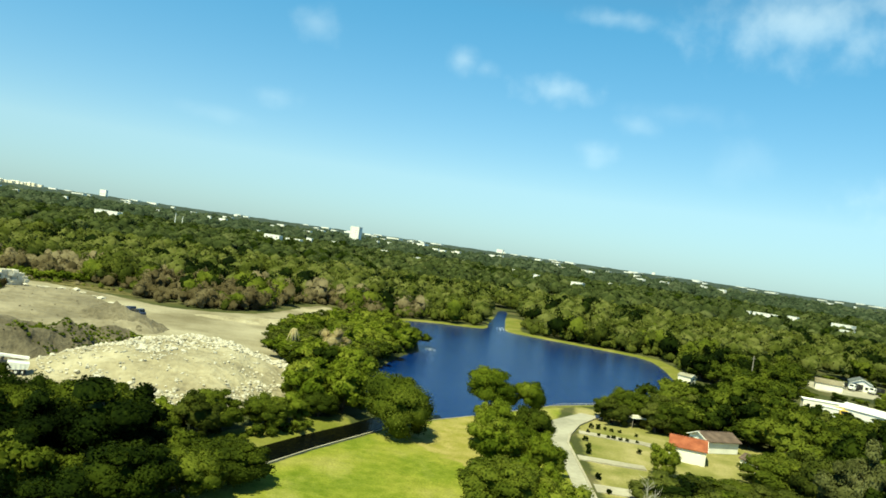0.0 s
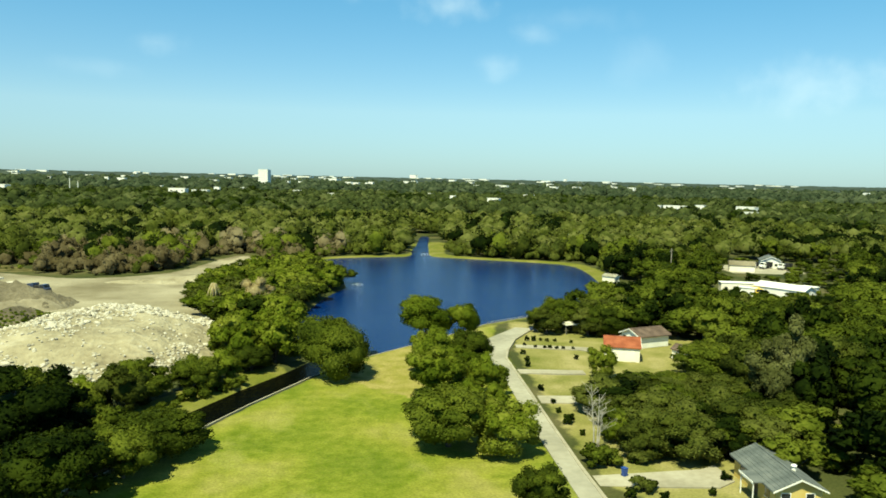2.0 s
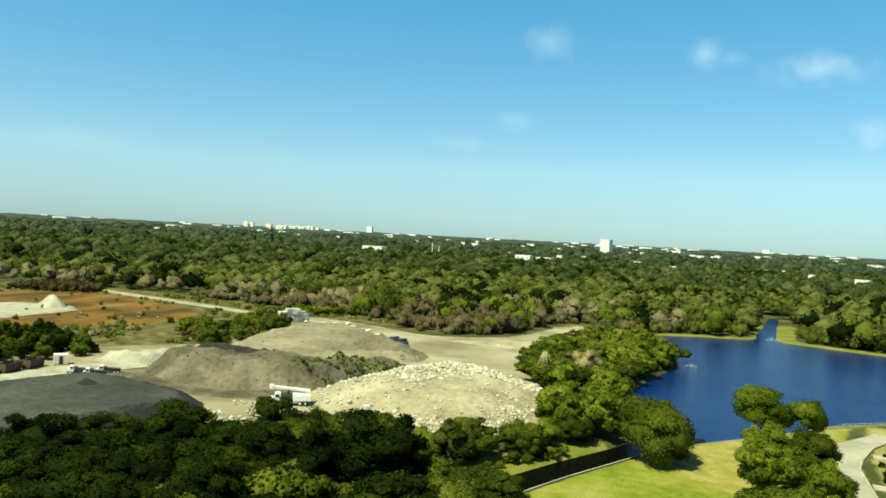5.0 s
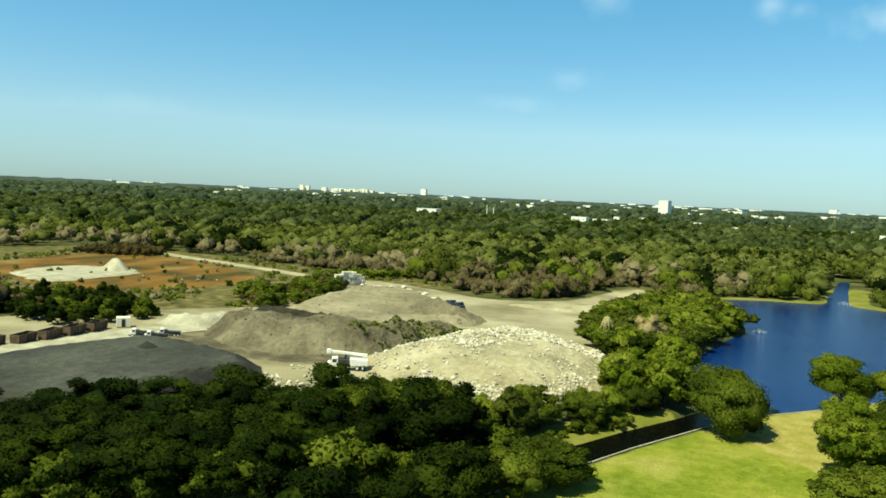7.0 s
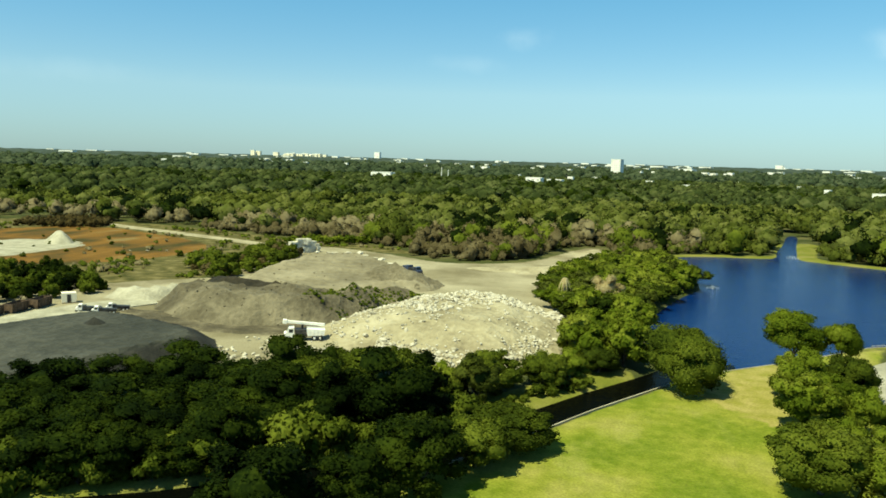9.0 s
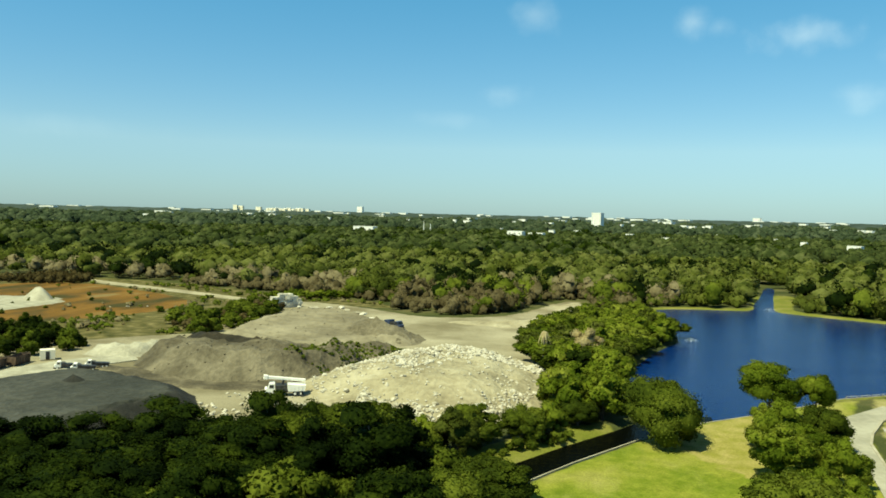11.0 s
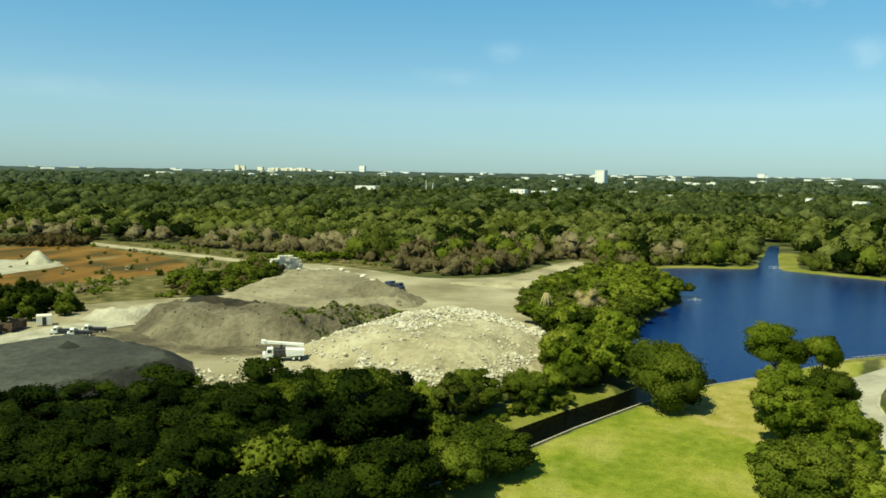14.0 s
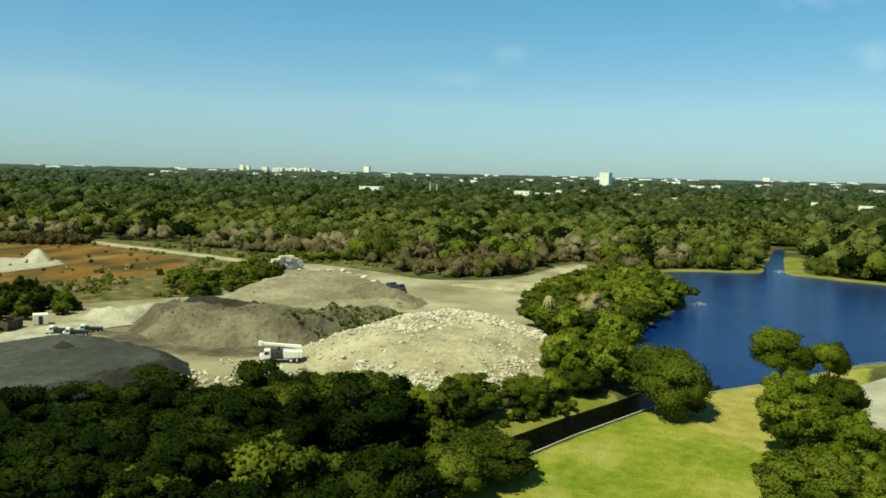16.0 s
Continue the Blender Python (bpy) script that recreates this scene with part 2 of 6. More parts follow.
def water_material(name, tone, gloss):
    m = bpy.data.materials.new(name)
    m.use_nodes = True
    n, l = m.node_tree.nodes, m.node_tree.links
    b = n["Principled BSDF"]
    b.inputs["Base Color"].default_value = (*tone, 1)
    b.inputs["Roughness"].default_value = 0.12
    b.inputs["IOR"].default_value, b.inputs["Specular IOR Level"].default_value = 1.33, gloss
    co, mp = n.new("ShaderNodeNewGeometry"), n.new("ShaderNodeMapping")
    mp.inputs["Scale"].default_value = (1.0, 1.7, 1.0)
    mp.inputs["Rotation"].default_value = (0, 0, 0.5)
    a, c = n.new("ShaderNodeTexNoise"), n.new("ShaderNodeTexNoise")
    a.inputs["Scale"].default_value, a.inputs["Detail"].default_value = 0.9, 4.0
    c.inputs["Scale"].default_value, c.inputs["Detail"].default_value = 0.035, 3.0
    l.new(co.outputs["Position"], mp.inputs["Vector"])
    l.new(mp.outputs["Vector"], a.inputs["Vector"])
    l.new(mp.outputs["Vector"], c.inputs["Vector"])
    r = n.new("ShaderNodeMapRange")
    r.inputs["To Min"].default_value, r.inputs["To Max"].default_value = 0.35, 1.0
    l.new(c.outputs["Fac"], r.inputs["Value"])
    bp = n.new("ShaderNodeBump")
    bp.inputs["Distance"].default_value = 0.22
    l.new(r.outputs["Result"], bp.inputs["Strength"])
    l.new(a.outputs["Fac"], bp.inputs["Height"])
    l.new(bp.outputs["Normal"], b.inputs["Normal"])
    return m


def ground_material():
    """Forest floor, mown lawn, bare yard, orange subsoil and dry house lots, each where its zone lies."""
    m = bpy.data.materials.new("ground_cover")
    m.use_nodes = True
    n, l = m.node_tree.nodes, m.node_tree.links
    b = n["Principled BSDF"]
    b.inputs["Roughness"].default_value, b.inputs["Specular IOR Level"].default_value = 0.95, 0.1
    co = n.new("ShaderNodeNewGeometry")

    def noise_at(scale, detail=5.0, stretch=None):
        t = n.new("ShaderNodeTexNoise")
        t.inputs["Scale"].default_value, t.inputs["Detail"].default_value = scale, detail
        if stretch:
            mp = n.new("ShaderNodeMapping")
            mp.inputs["Scale"].default_value = stretch
            l.new(co.outputs["Position"], mp.inputs["Vector"])
            l.new(mp.outputs["Vector"], t.inputs["Vector"])
        else:
            l.new(co.outputs["Position"], t.inputs["Vector"])
        return t.outputs["Fac"]

    def ramp(fac, *stops):
        r = n.new("ShaderNodeValToRGB")
        e = r.color_ramp.elements
        e[0].position, e[0].color = stops[0][0], (*stops[0][1], 1)
        e[1].position, e[1].color = stops[-1][0], (*stops[-1][1], 1)
        for p, c in stops[1:-1]:
            e.new(p).color = (*c, 1)
        l.new(fac, r.inputs["Fac"])
        return r.outputs["Color"]

    def mix(fac, a, c, how="MIX"):
        x = n.new("ShaderNodeMixRGB")
        x.blend_type = how
        if not isinstance(fac, float):
            l.new(fac, x.inputs["Fac"])
        else:
            x.inputs["Fac"].default_value = fac
        l.new(a, x.inputs["Color1"])
        l.new(c, x.inputs["Color2"])
        return x.outputs["Color"]

    def zone(name, edge, spread=0.5):
        at = n.new("ShaderNodeAttribute")
        at.attribute_name = name
        add, r = n.new("ShaderNodeMath"), n.new("ShaderNodeMapRange")
        add.operation, add.inputs[1].default_value = "MULTIPLY_ADD", spread
        l.new(edge, add.inputs[0])
        l.new(at.outputs["Fac"], add.inputs[2])
        r.inputs["From Min"].default_value, r.inputs["From Max"].default_value = 0.5 + spread / 2 - 0.06, 0.5 + spread / 2 + 0.06
        l.new(add.outputs["Value"], r.inputs["Value"])
        return r.outputs["Result"]

    edge = noise_at(0.35, 4.0)
    grain = noise_at(3.0, 3.0)
    floor_c = ramp(noise_at(0.06), (0.3, (0.026, 0.034, 0.011)), (0.5, (0.053, 0.060, 0.019)), (0.7, (0.105, 0.094, 0.045)))
    lawn_c = ramp(noise_at(0.055, 7.0, (1.0, 0.75, 1.0)), (0.37, (0.085, 0.122, 0.008)), (0.46, (0.122, 0.153, 0.011)), (0.54, (0.190, 0.196, 0.028)), (0.62, (0.262, 0.234, 0.072)))
    lawn_c = mix(0.35, lawn_c, ramp(noise_at(0.5, 5.0), (0.35, (0.075, 0.105, 0.007)), (0.65, (0.232, 0.240, 0.041))))
    streak = n.new("ShaderNodeMapRange")
    streak.inputs["From Min"].default_value, streak.inputs["From Max"].default_value, streak.inputs["To Max"].default_value = 0.54, 0.72, 0.5
    l.new(noise_at(0.10, 8.0, (1.3, 0.7, 1.0)), streak.inputs["Value"])
    lawn_c = mix(streak.outputs["Result"], lawn_c, ramp(noise_at(0.8), (0.3, (0.225, 0.225, 0.056)), (0.7, (0.300, 0.270, 0.105))))
    worn_c = ramp(noise_at(0.3), (0.35, (0.188, 0.180, 0.034)), (0.65, (0.277, 0.240, 0.083)))
    yard_c = ramp(noise_at(0.05, 6.0), (0.35, (0.148, 0.128, 0.080)), (0.5, (0.230, 0.205, 0.140)), (0.65, (0.312, 0.283, 0.205)))
    orange_c = ramp(noise_at(0.05, 7.0, (1.4, 0.7, 1.0)), (0.36, (0.045, 0.040, 0.012)), (0.45, (0.085, 0.052, 0.014)), (0.54, (0.138, 0.073, 0.015)), (0.61, (0.155, 0.086, 0.021)), (0.68, (0.165, 0.120, 0.050)))
    lot_c = ramp(noise_at(0.12, 6.0), (0.33, (0.128, 0.135, 0.030)), (0.52, (0.210, 0.195, 0.068)), (0.7, (0.300, 0.262, 0.128)))
    scrub_c = ramp(noise_at(0.22, 7.0), (0.33, (0.041, 0.042, 0.011)), (0.52, (0.094, 0.083, 0.030)), (0.7, (0.180, 0.150, 0.071)))
    bank_c = ramp(noise_at(0.12, 6.0), (0.33, (0.112, 0.124, 0.018)), (0.52, (0.139, 0.143, 0.027)), (0.7, (0.191, 0.176, 0.056)))
    colour = mix(zone("lots", edge), floor_c, lot_c)
    colour = mix(zone("scrub", edge, 0.9), colour, scrub_c)
    colour = mix(zone("bank", edge), colour, bank_c)
    colour = mix(zone("lawn", edge, 0.2), colour, lawn_c)
    colour = mix(zone("worn", edge, 0.9), colour, worn_c)
    colour = mix(zone("yard", edge), colour, yard_c)
    colour = mix(zone("orange", edge, 0.9), colour, orange_c)
    dust = ramp(grain, (0.25, (0.75, 0.75, 0.75)), (0.75, (1.25, 1.25, 1.25)))
    l.new(mix(1.0, colour, dust, "MULTIPLY"), b.inputs["Base Color"])
    bp = n.new("ShaderNodeBump")
    bp.inputs["Strength"].default_value, bp.inputs["Distance"].default_value = 0.4, 0.12
    l.new(grain, bp.inputs["Height"])
    l.new(bp.outputs["Normal"], b.inputs["Normal"])
    return m


# ---- building helpers ----
def mesh_of(name, verts, faces, mat, normals=None):
    me = bpy.data.meshes.new(name)
    me.from_pydata([tuple(v) for v in verts], [], [tuple(int(i) for i in f) for f in faces])
    me.materials.append(mat)
    if normals is not None:
        me.polygons.foreach_set("use_smooth", [True] * len(me.polygons))
        me.normals_split_custom_set_from_vertices([tuple(v) for v in normals])
    me.update()
    return me


def fast_mesh(name, verts, faces, mat, normals=None):
    """A mesh from arrays; all faces have the same number of corners."""
    me = bpy.data.meshes.new(name)
    verts, faces = np.asarray(verts, np.float32), np.asarray(faces, np.int32)
    k = faces.shape[1]
    me.vertices.add(len(verts))
    me.vertices.foreach_set("co", verts.ravel())
    me.loops.add(faces.size)
    me.loops.foreach_set("vertex_index", faces.ravel())
    me.polygons.add(len(faces))
    me.polygons.foreach_set("loop_start", np.arange(0, faces.size, k, dtype=np.int32))
    me.materials.append(mat)
    me.update(calc_edges=True)
    me.validate()
    if normals is not None:
        me.polygons.foreach_set("use_smooth", np.ones(len(faces), bool))
        me.normals_split_custom_set_from_vertices(np.asarray(normals, np.float32))
    return me


def part(name, bm, mat, parent, label=""):
    """Links a bmesh as one mesh object under a thing or a part."""
    me = bpy.data.meshes.new(name)
    bm.to_mesh(me)
    bm.free()
    me.materials.append(mat)
    ob = new(name, me)
    ob.parent = parent
    return tagged(ob, label)


def thing(name, m, label, category, group="", kind=""):
    ob = new(name)
    ob.empty_display_size = 0.2
    ob.matrix_basis = m
    return tagged(ob, label, category, group, kind)


def solo(name, bm, mat, m, label, category, group="", kind=""):
    """A thing of one mesh."""
    ob = part(name, bm, mat, None)
    ob.matrix_basis = m
    return tagged(ob, label, category, group, kind)


def box(bm, x0, x1, y0, y1, z0, z1, bevel=0.0):
    made = bmesh.ops.create_cube(bm, size=1.0, matrix=Matrix.Translation(((x0 + x1) / 2, (y0 + y1) / 2, (z0 + z1) / 2)) @ Matrix.Diagonal((x1 - x0, y1 - y0, z1 - z0, 1)))
    if bevel:
        edges = list({e for v in made["verts"] for e in v.link_edges})
        bmesh.ops.bevel(bm, geom=edges, offset=bevel, segments=1, affect="EDGES")
    return bm


def boxes(*rows, bevel=0.0):
    bm = bmesh.new()
    for row in rows:
        box(bm, *row, bevel=bevel)
    return bm


def tube(bm, points, radii, sides=6):
    """A tapered, bent round bar."""
    rings = []
    for i, (p, r) in enumerate(zip(points, radii)):
        p = Vector(p)
        way = (Vector(points[min(i + 1, len(points) - 1)]) - Vector(points[max(i - 1, 0)])).normalized()
        side = way.orthogonal().normalized()
        up = way.cross(side)
        rings.append([bm.verts.new(p + r * (math.cos(a) * side + math.sin(a) * up)) for a in (2 * math.pi * k / sides for k in range(sides))])
    for a, b in zip(rings, rings[1:]):
        for k in range(sides):
            bm.faces.new((a[k], a[(k + 1) % sides], b[(k + 1) % sides], b[k]))
    bm.faces.new(rings[-1])
    bm.faces.new(rings[0][::-1])
    return bm


def disc(bm, x, y, z, r, thick, sides=14):
    """A wheel-like disc with its axle along y."""
    bmesh.ops.create_cone(bm, cap_ends=True, segments=sides, radius1=r, radius2=r, depth=thick, matrix=Matrix.Translation((x, y, z)) @ Matrix.Rotation(radians(90), 4, "X"))
    return bm


def inside(poly, x, y):
    """Signed distance of points to a polygon's edge, positive inside."""
    p = np.asarray(poly, float)
    q = np.roll(p, -1, 0)
    best, odd = np.full(np.shape(x), 1e18), np.zeros(np.shape(x), bool)
    for (ax, ay), (bx, by) in zip(p, q):
        dx, dy = bx - ax, by - ay
        t = np.clip(((x - ax) * dx + (y - ay) * dy) / (dx * dx + dy * dy), 0, 1)
        best = np.minimum(best, (x - ax - t * dx) ** 2 + (y - ay - t * dy) ** 2)
        if ay != by:
            odd ^= ((ay > y) != (by > y)) & (x < (bx - ax) * (y - ay) / (by - ay) + ax)
    return np.where(odd, 1, -1) * np.sqrt(best)


def round_off(poly, times=2):
    """A polygon with its corners cut, so that its outline flows."""
    p = np.asarray(poly, float)
    for _ in range(times):
        q = np.roll(p, -1, 0)
        p = np.stack([0.75 * p + 0.25 * q, 0.25 * p + 0.75 * q], 1).reshape(-1, 2)
    return p


def lumps(x, y, scale, seed=0.0, octaves=3):
    """Smooth noise about 0 for arrays of places."""
    out = np.zeros(np.shape(x))
    rng = np.random.RandomState(int(seed * 10) + 5)
    for o in range(octaves):
        for _ in range(5):
            a, ph = rng.rand() * 6.283, rng.rand() * 6.283
            f = 6.283 / scale * 2**o * rng.uniform(0.6, 1.4)
            out += np.sin(f * (np.cos(a) * x + np.sin(a) * y) + ph) * 0.3 / 1.8**o
    return out


# ---- the lie of the land ----
LAKE = round_off([(18, 150), (24, 155), (33, 162), (45, 173), (55, 183), (69, 191), (86, 201), (106, 226), (119, 250), (129, 285), (133, 312), (116, 325), (97, 336), (82, 346), (77, 352), (83, 380), (90, 415), (104, 475), (98, 476), (84, 415), (74, 380), (69, 352), (60, 349), (38, 347), (20, 335), (22, 290), (30, 258), (19, 232), (14, 215), (8, 190), (8, 165), (12, 153)], 1)
CANAL = [(22, 154), (9, 137.5), (-2, 121.5), (-9, 110), (-20, 93.5), (-33, 79), (-46, 70), (-60, 62), (-96, 46), (-98, 54), (-60, 72), (-50, 77), (-39, 84.5), (-26, 98.5), (-12, 117.5), (-4, 130), (5, 142.5), (14, 157)]
LAWN = [(20.5, 150), (9.8, 136.8), (-1.2, 120.8), (-8.3, 109.3), (-19.3, 92.8), (-32.5, 78.2), (-45.6, 69.2), (-59.6, 61.2), (-96, 45), (-110, -80), (34, -80), (36, 40), (38, 84), (41, 107), (46, 124), (50, 149), (51, 162), (58, 181), (45, 171.5), (33, 160.5), (24, 153.5)]
WORN = [(14, 135), (24, 120), (30, 128), (36, 150), (40, 166), (33, 161), (24, 154)]
YARD = round_off([(-14, 137), (-40, 135), (-72, 126), (-92, 96), (-125, 88), (-185, 118), (-170, 165), (-150, 186), (-132, 205), (-118, 215), (-132, 292), (-122, 306), (-95, 298), (-62, 276), (-45, 282), (-30, 292), (-14, 352), (-4, 350), (-6, 295), (-12, 240), (-6, 190), (-6, 160)], 1)
ORANGE = round_off([(-240, 226), (-190, 212), (-166, 236), (-158, 262), (-162, 288), (-182, 304), (-215, 322), (-250, 340), (-285, 322), (-285, 262)], 2)
SCRUB = round_off([(-300, 170), (-150, 178), (-120, 205), (-128, 292), (-95, 298), (-75, 296), (-98, 322), (-140, 328), (-245, 368), (-350, 362)], 2)
LOTS = [(41, 79.5), (46, 71.2), (64, 69.2), (60, 91.8), (52, 100.1), (62, 124.8), (78, 120.7), (96, 140), (98, 165), (80, 180.4), (62, 184), (53, 149.5), (46, 114.5)]
BANK = round_off([(18, 336), (36, 351), (60, 354), (69, 357), (74, 385), (84, 425), (104, 425), (96, 395), (86, 360), (88, 350), (99, 341), (118, 330), (137, 316), (138, 300), (133, 270), (122, 246), (112, 226), (108, 228), (118, 250), (128, 285), (131, 310), (116, 323), (97, 334), (82, 344), (60, 346), (36, 344)], 1)
BANK_CANAL = [(-20, 106), (-12, 117), (-4, 129.5), (5, 142), (2, 146), (-9, 135.5), (-19, 123), (-25, 110)]
BANK_LEFT = [(-26, 98.5), (-39, 84.5), (-50, 77), (-60, 72), (-98, 54), (-100, 59), (-61, 77), (-42, 89), (-29, 102)]
BANK_NEAR = [(50, 176), (58, 181), (72, 189), (88, 199), (84, 206), (60, 195), (48, 182)]


def shore(x, y):
    return np.maximum(inside(LAKE, x, y), inside(CANAL, x, y))


def land(x, y):
    """Height of the ground."""
    s = shore(x, y)
    z = np.where(s > -1.2, np.maximum(-0.42 * (s + 1.2), -3.0), 0.0)
    far = np.hypot(x, y)
    return z + np.where(s < -6, 0.15 * lumps(x, y, 40, 1), 0.0) + np.clip((far - 1500) / 3500, 0, 1) * 12


def spaced(lo, hi, step, end, grow=1.22):
    mid = list(np.arange(lo, hi + step / 2, step))
    up, down, s = [mid[-1]], [mid[0]], step
    while up[-1] < end or down[-1] > -end:
        s *= grow
        up.append(up[-1] + s)
        down.append(down[-1] - s)
    return np.array(down[:0:-1] + mid + up[1:])


def grid_mesh(name, xs, ys, height, mat):
    x, y = np.meshgrid(xs, ys)
    verts = np.stack([x, y, height(x, y)], -1).reshape(-1, 3)
    i = (np.arange(len(ys) - 1)[:, None] * len(xs) + np.arange(len(xs) - 1)[None]).ravel()
    faces = np.stack([i, i + 1, i + 1 + len(xs), i + len(xs)], 1)
    return fast_mesh(name, verts, faces, mat), verts


ground_me, gv = grid_mesh("ground", spaced(-280, 260, 2.0, 5600), spaced(-10, 480, 2.0, 5600), land, ground_material())
for zone_name, polys in (("lawn", [LAWN]), ("worn", [WORN]), ("yard", [YARD]), ("orange", [ORANGE]), ("scrub", [SCRUB]), ("lots", [LOTS]), ("bank", [BANK, BANK_NEAR, BANK_CANAL, BANK_LEFT])):
    level = np.max([inside(p, gv[:, 0], gv[:, 1]) for p in polys], 0)
    ground_me.attributes.new(zone_name, "FLOAT", "POINT").data.foreach_set("value", np.clip(0.5 + level / 8, 0, 1).astype(np.float32))
ground_me.polygons.foreach_set("use_smooth", np.ones(len(ground_me.polygons), bool))
tagged(new("ground", ground_me), "flat ground of mown lawn, bare dirt and forest floor", "ground", kind="structure")

WATER = -0.5
# base colours paint in reflections: blue sky on the lake, dark trees on the canal
for n_, rects, tone, words, kind_ in (("lake", ((24, 140, 150, 352), (4, 24, 158, 352), (60, 110, 352, 482)), (0.002, 0.016, 0.094), "lake with a light ripple, coloured deep blue for reflected sky", "lake"), ("canal", ((-100, 24, 30, 150), (-100, 4, 150, 170), (4, 24, 150, 158)), (0.0015, 0.002, 0.0015), "still canal between tree-lined banks, coloured dark for reflected trees", "canal")):
    bm = bmesh.new()
    for x0, x1, y0, y1 in rects:
        bm.faces.new([bm.verts.new((x, y, WATER)) for x, y in ((x0, y0), (x1, y0), (x1, y1), (x0, y1))])
    tagged(part(n_ + "_water", bm, water_material(n_ + "_water", tone, 0.10 if n_ == "lake" else 0.015), None), words, kind_, kind="structure")


def strip(name, left, right, z, thick, mat, label, category):
    """A slab between two edge lines."""
    bm = bmesh.new()
    rows = [[bm.verts.new((*p, zz)) for zz in (z, z - thick)] for p in (*left, *right[::-1])]
    bm.faces.new([r[0] for r in rows])
    bm.faces.new([r[1] for r in rows[::-1]])
    for a, b in zip(rows, rows[1:] + rows[:1]):
        bm.faces.new((a[0], a[1], b[1], b[0]))
    bmesh.ops.recalc_face_normals(bm, faces=bm.faces)
    bmesh.ops.triangulate(bm, faces=[f for f in bm.faces if len(f.verts) > 4])
    ob = part(name, bm, mat, None)
    return tagged(ob, label, category, kind="structure")


def offset_line(points, d):
    p = np.asarray(points, float)
    way = np.gradient(p, axis=0)
    way /= np.linalg.norm(way, axis=1)[:, None]
    return [tuple(a) for a in p + d * np.stack([-way[:, 1], way[:, 0]], 1)]


ROAD_L = [(30, -80), (31.6, 20), (33.6, 60), (37.0, 85.7), (39.4, 103.2), (42.4, 121.7), (45.4, 144.3), (47.4, 155.7), (50.0, 162.9), (61, 175.2)]
ROAD_R = [(33.8, -80), (35.0, 20), (36.6, 60), (39.7, 85.7), (42.3, 103.2), (45.2, 121.7), (48.6, 144.3), (51.2, 151.5), (56.2, 161.8), (65, 173.7)]
strip("road", ROAD_L, ROAD_R, 0.22, 0.5, ROAD, "pale worn lane that widens into a turnaround by the lake", "road")
strip("kerb", ROAD_R, offset_line(ROAD_R, -0.45), 0.30, 0.5, CONCRETE, "low pale concrete kerb along the lane", "kerb")
for n_, (left, right) in enumerate((([(47.6, 132.5), (60, 129.9)], [(48.1, 135.4), (60.5, 132.6)]), ([(44.9, 113.5), (53.5, 111.9)], [(45.6, 117.6), (54, 116.1)]), ([(39.8, 80.0), (54, 76.9), (57, 78.4)], [(40.2, 83.1), (55, 82.6), (57.5, 83.6)]), ([(54.2, 153.9), (67, 149.5), (69, 147.4)], [(54.8, 156.5), (67.5, 152.6), (70.5, 151.0)]))):
    strip("driveway_%d" % (n_ + 1), left, right, 0.20, 0.5, CONCRETE, "pale worn driveway to a cottage" if n_ == 2 else "pale concrete driveway beside a dry grass lot", "driveway")
WALL_LINE = [(-96, 45.2), (-60, 61.2), (-46, 69.2), (-33, 78.2), (-20, 92.8), (-9, 109.3), (-2, 120.8), (9, 136.8), (20.5, 150.2), (25, 154), (33, 160.6), (45, 171.6), (55, 181.2), (69, 189.3), (80, 195.5)]
strip("seawall", WALL_LINE, offset_line(WALL_LINE, -0.26), 0.03, 1.2, CONCRETE, "narrow pale concrete bank wall along lawn and water", "bank wall")
strip("yard_track", [(-150, 100), (-136, 118), (-124.5, 132), (-124.5, 142), (-121.5, 154), (-117, 163), (-112, 172)], [(-162, 108), (-148, 126), (-134.5, 142), (-133.5, 154), (-130, 163), (-126, 170), (-120, 180)], 0.22, 0.4, WHITE_SAND, "pale gravel haul road between stockpiles", "track")
strip("berm_track", [(-256, 345), (-237, 336), (-197, 320), (-167, 307), (-138, 294), (-126, 290)], [(-258, 354), (-239, 345), (-199, 329), (-169, 316), (-141, 303), (-126, 299)], 0.25, 0.5, RUBBLE_SOIL, "straight tan track along the edge of the woods", "track")

# ---- stockpiles and mounds ----
def mound(name, poly, top, slope, mat, label, category, rough=0.35, step=1.3, seed=1.0, tilt=None, crest=0.0, wave=1.3, soften=2, crisp=False):
    """A heap with sloping flanks on a footprint; tilt: (ax, ay, c) makes the top a leaning plane. Returns it and its height."""
    p = round_off(poly, soften)
    (x0, y0), (x1, y1) = p.min(0) - 2, p.max(0) + 2
    xs, ys = np.arange(x0, x1, step), np.arange(y0, y1, step)

    def height(x, y):
        s = inside(p, x, y) + wave * lumps(x, y, 14, seed)
        high = top if tilt is None else np.clip(tilt[0] * x + tilt[1] * y + tilt[2], 0.5, top)
        z = np.minimum(s * slope, high + crest * lumps(x, y, 18, seed + 1))
        k = np.clip(z, 0, 1.5) / 1.5
        return np.where(s > -2, z + k * rough * lumps(x, y, 5, seed + 2), -1.0)

    me, _ = grid_mesh(name, xs, ys, height, mat)
    dig = bmesh.new()
    dig.from_mesh(me)
    bmesh.ops.delete(dig, geom=[f for f in dig.faces if max(v.co.z for v in f.verts) < -0.3], context="FACES")
    for v in dig.verts:
        v.co.z = max(v.co.z, -0.3)
    for f in dig.faces:
        f.smooth = not crisp
    dig.to_mesh(me)
    dig.free()
    ob = new(name, me)
    tagged(ob, label, category)
    return ob, height


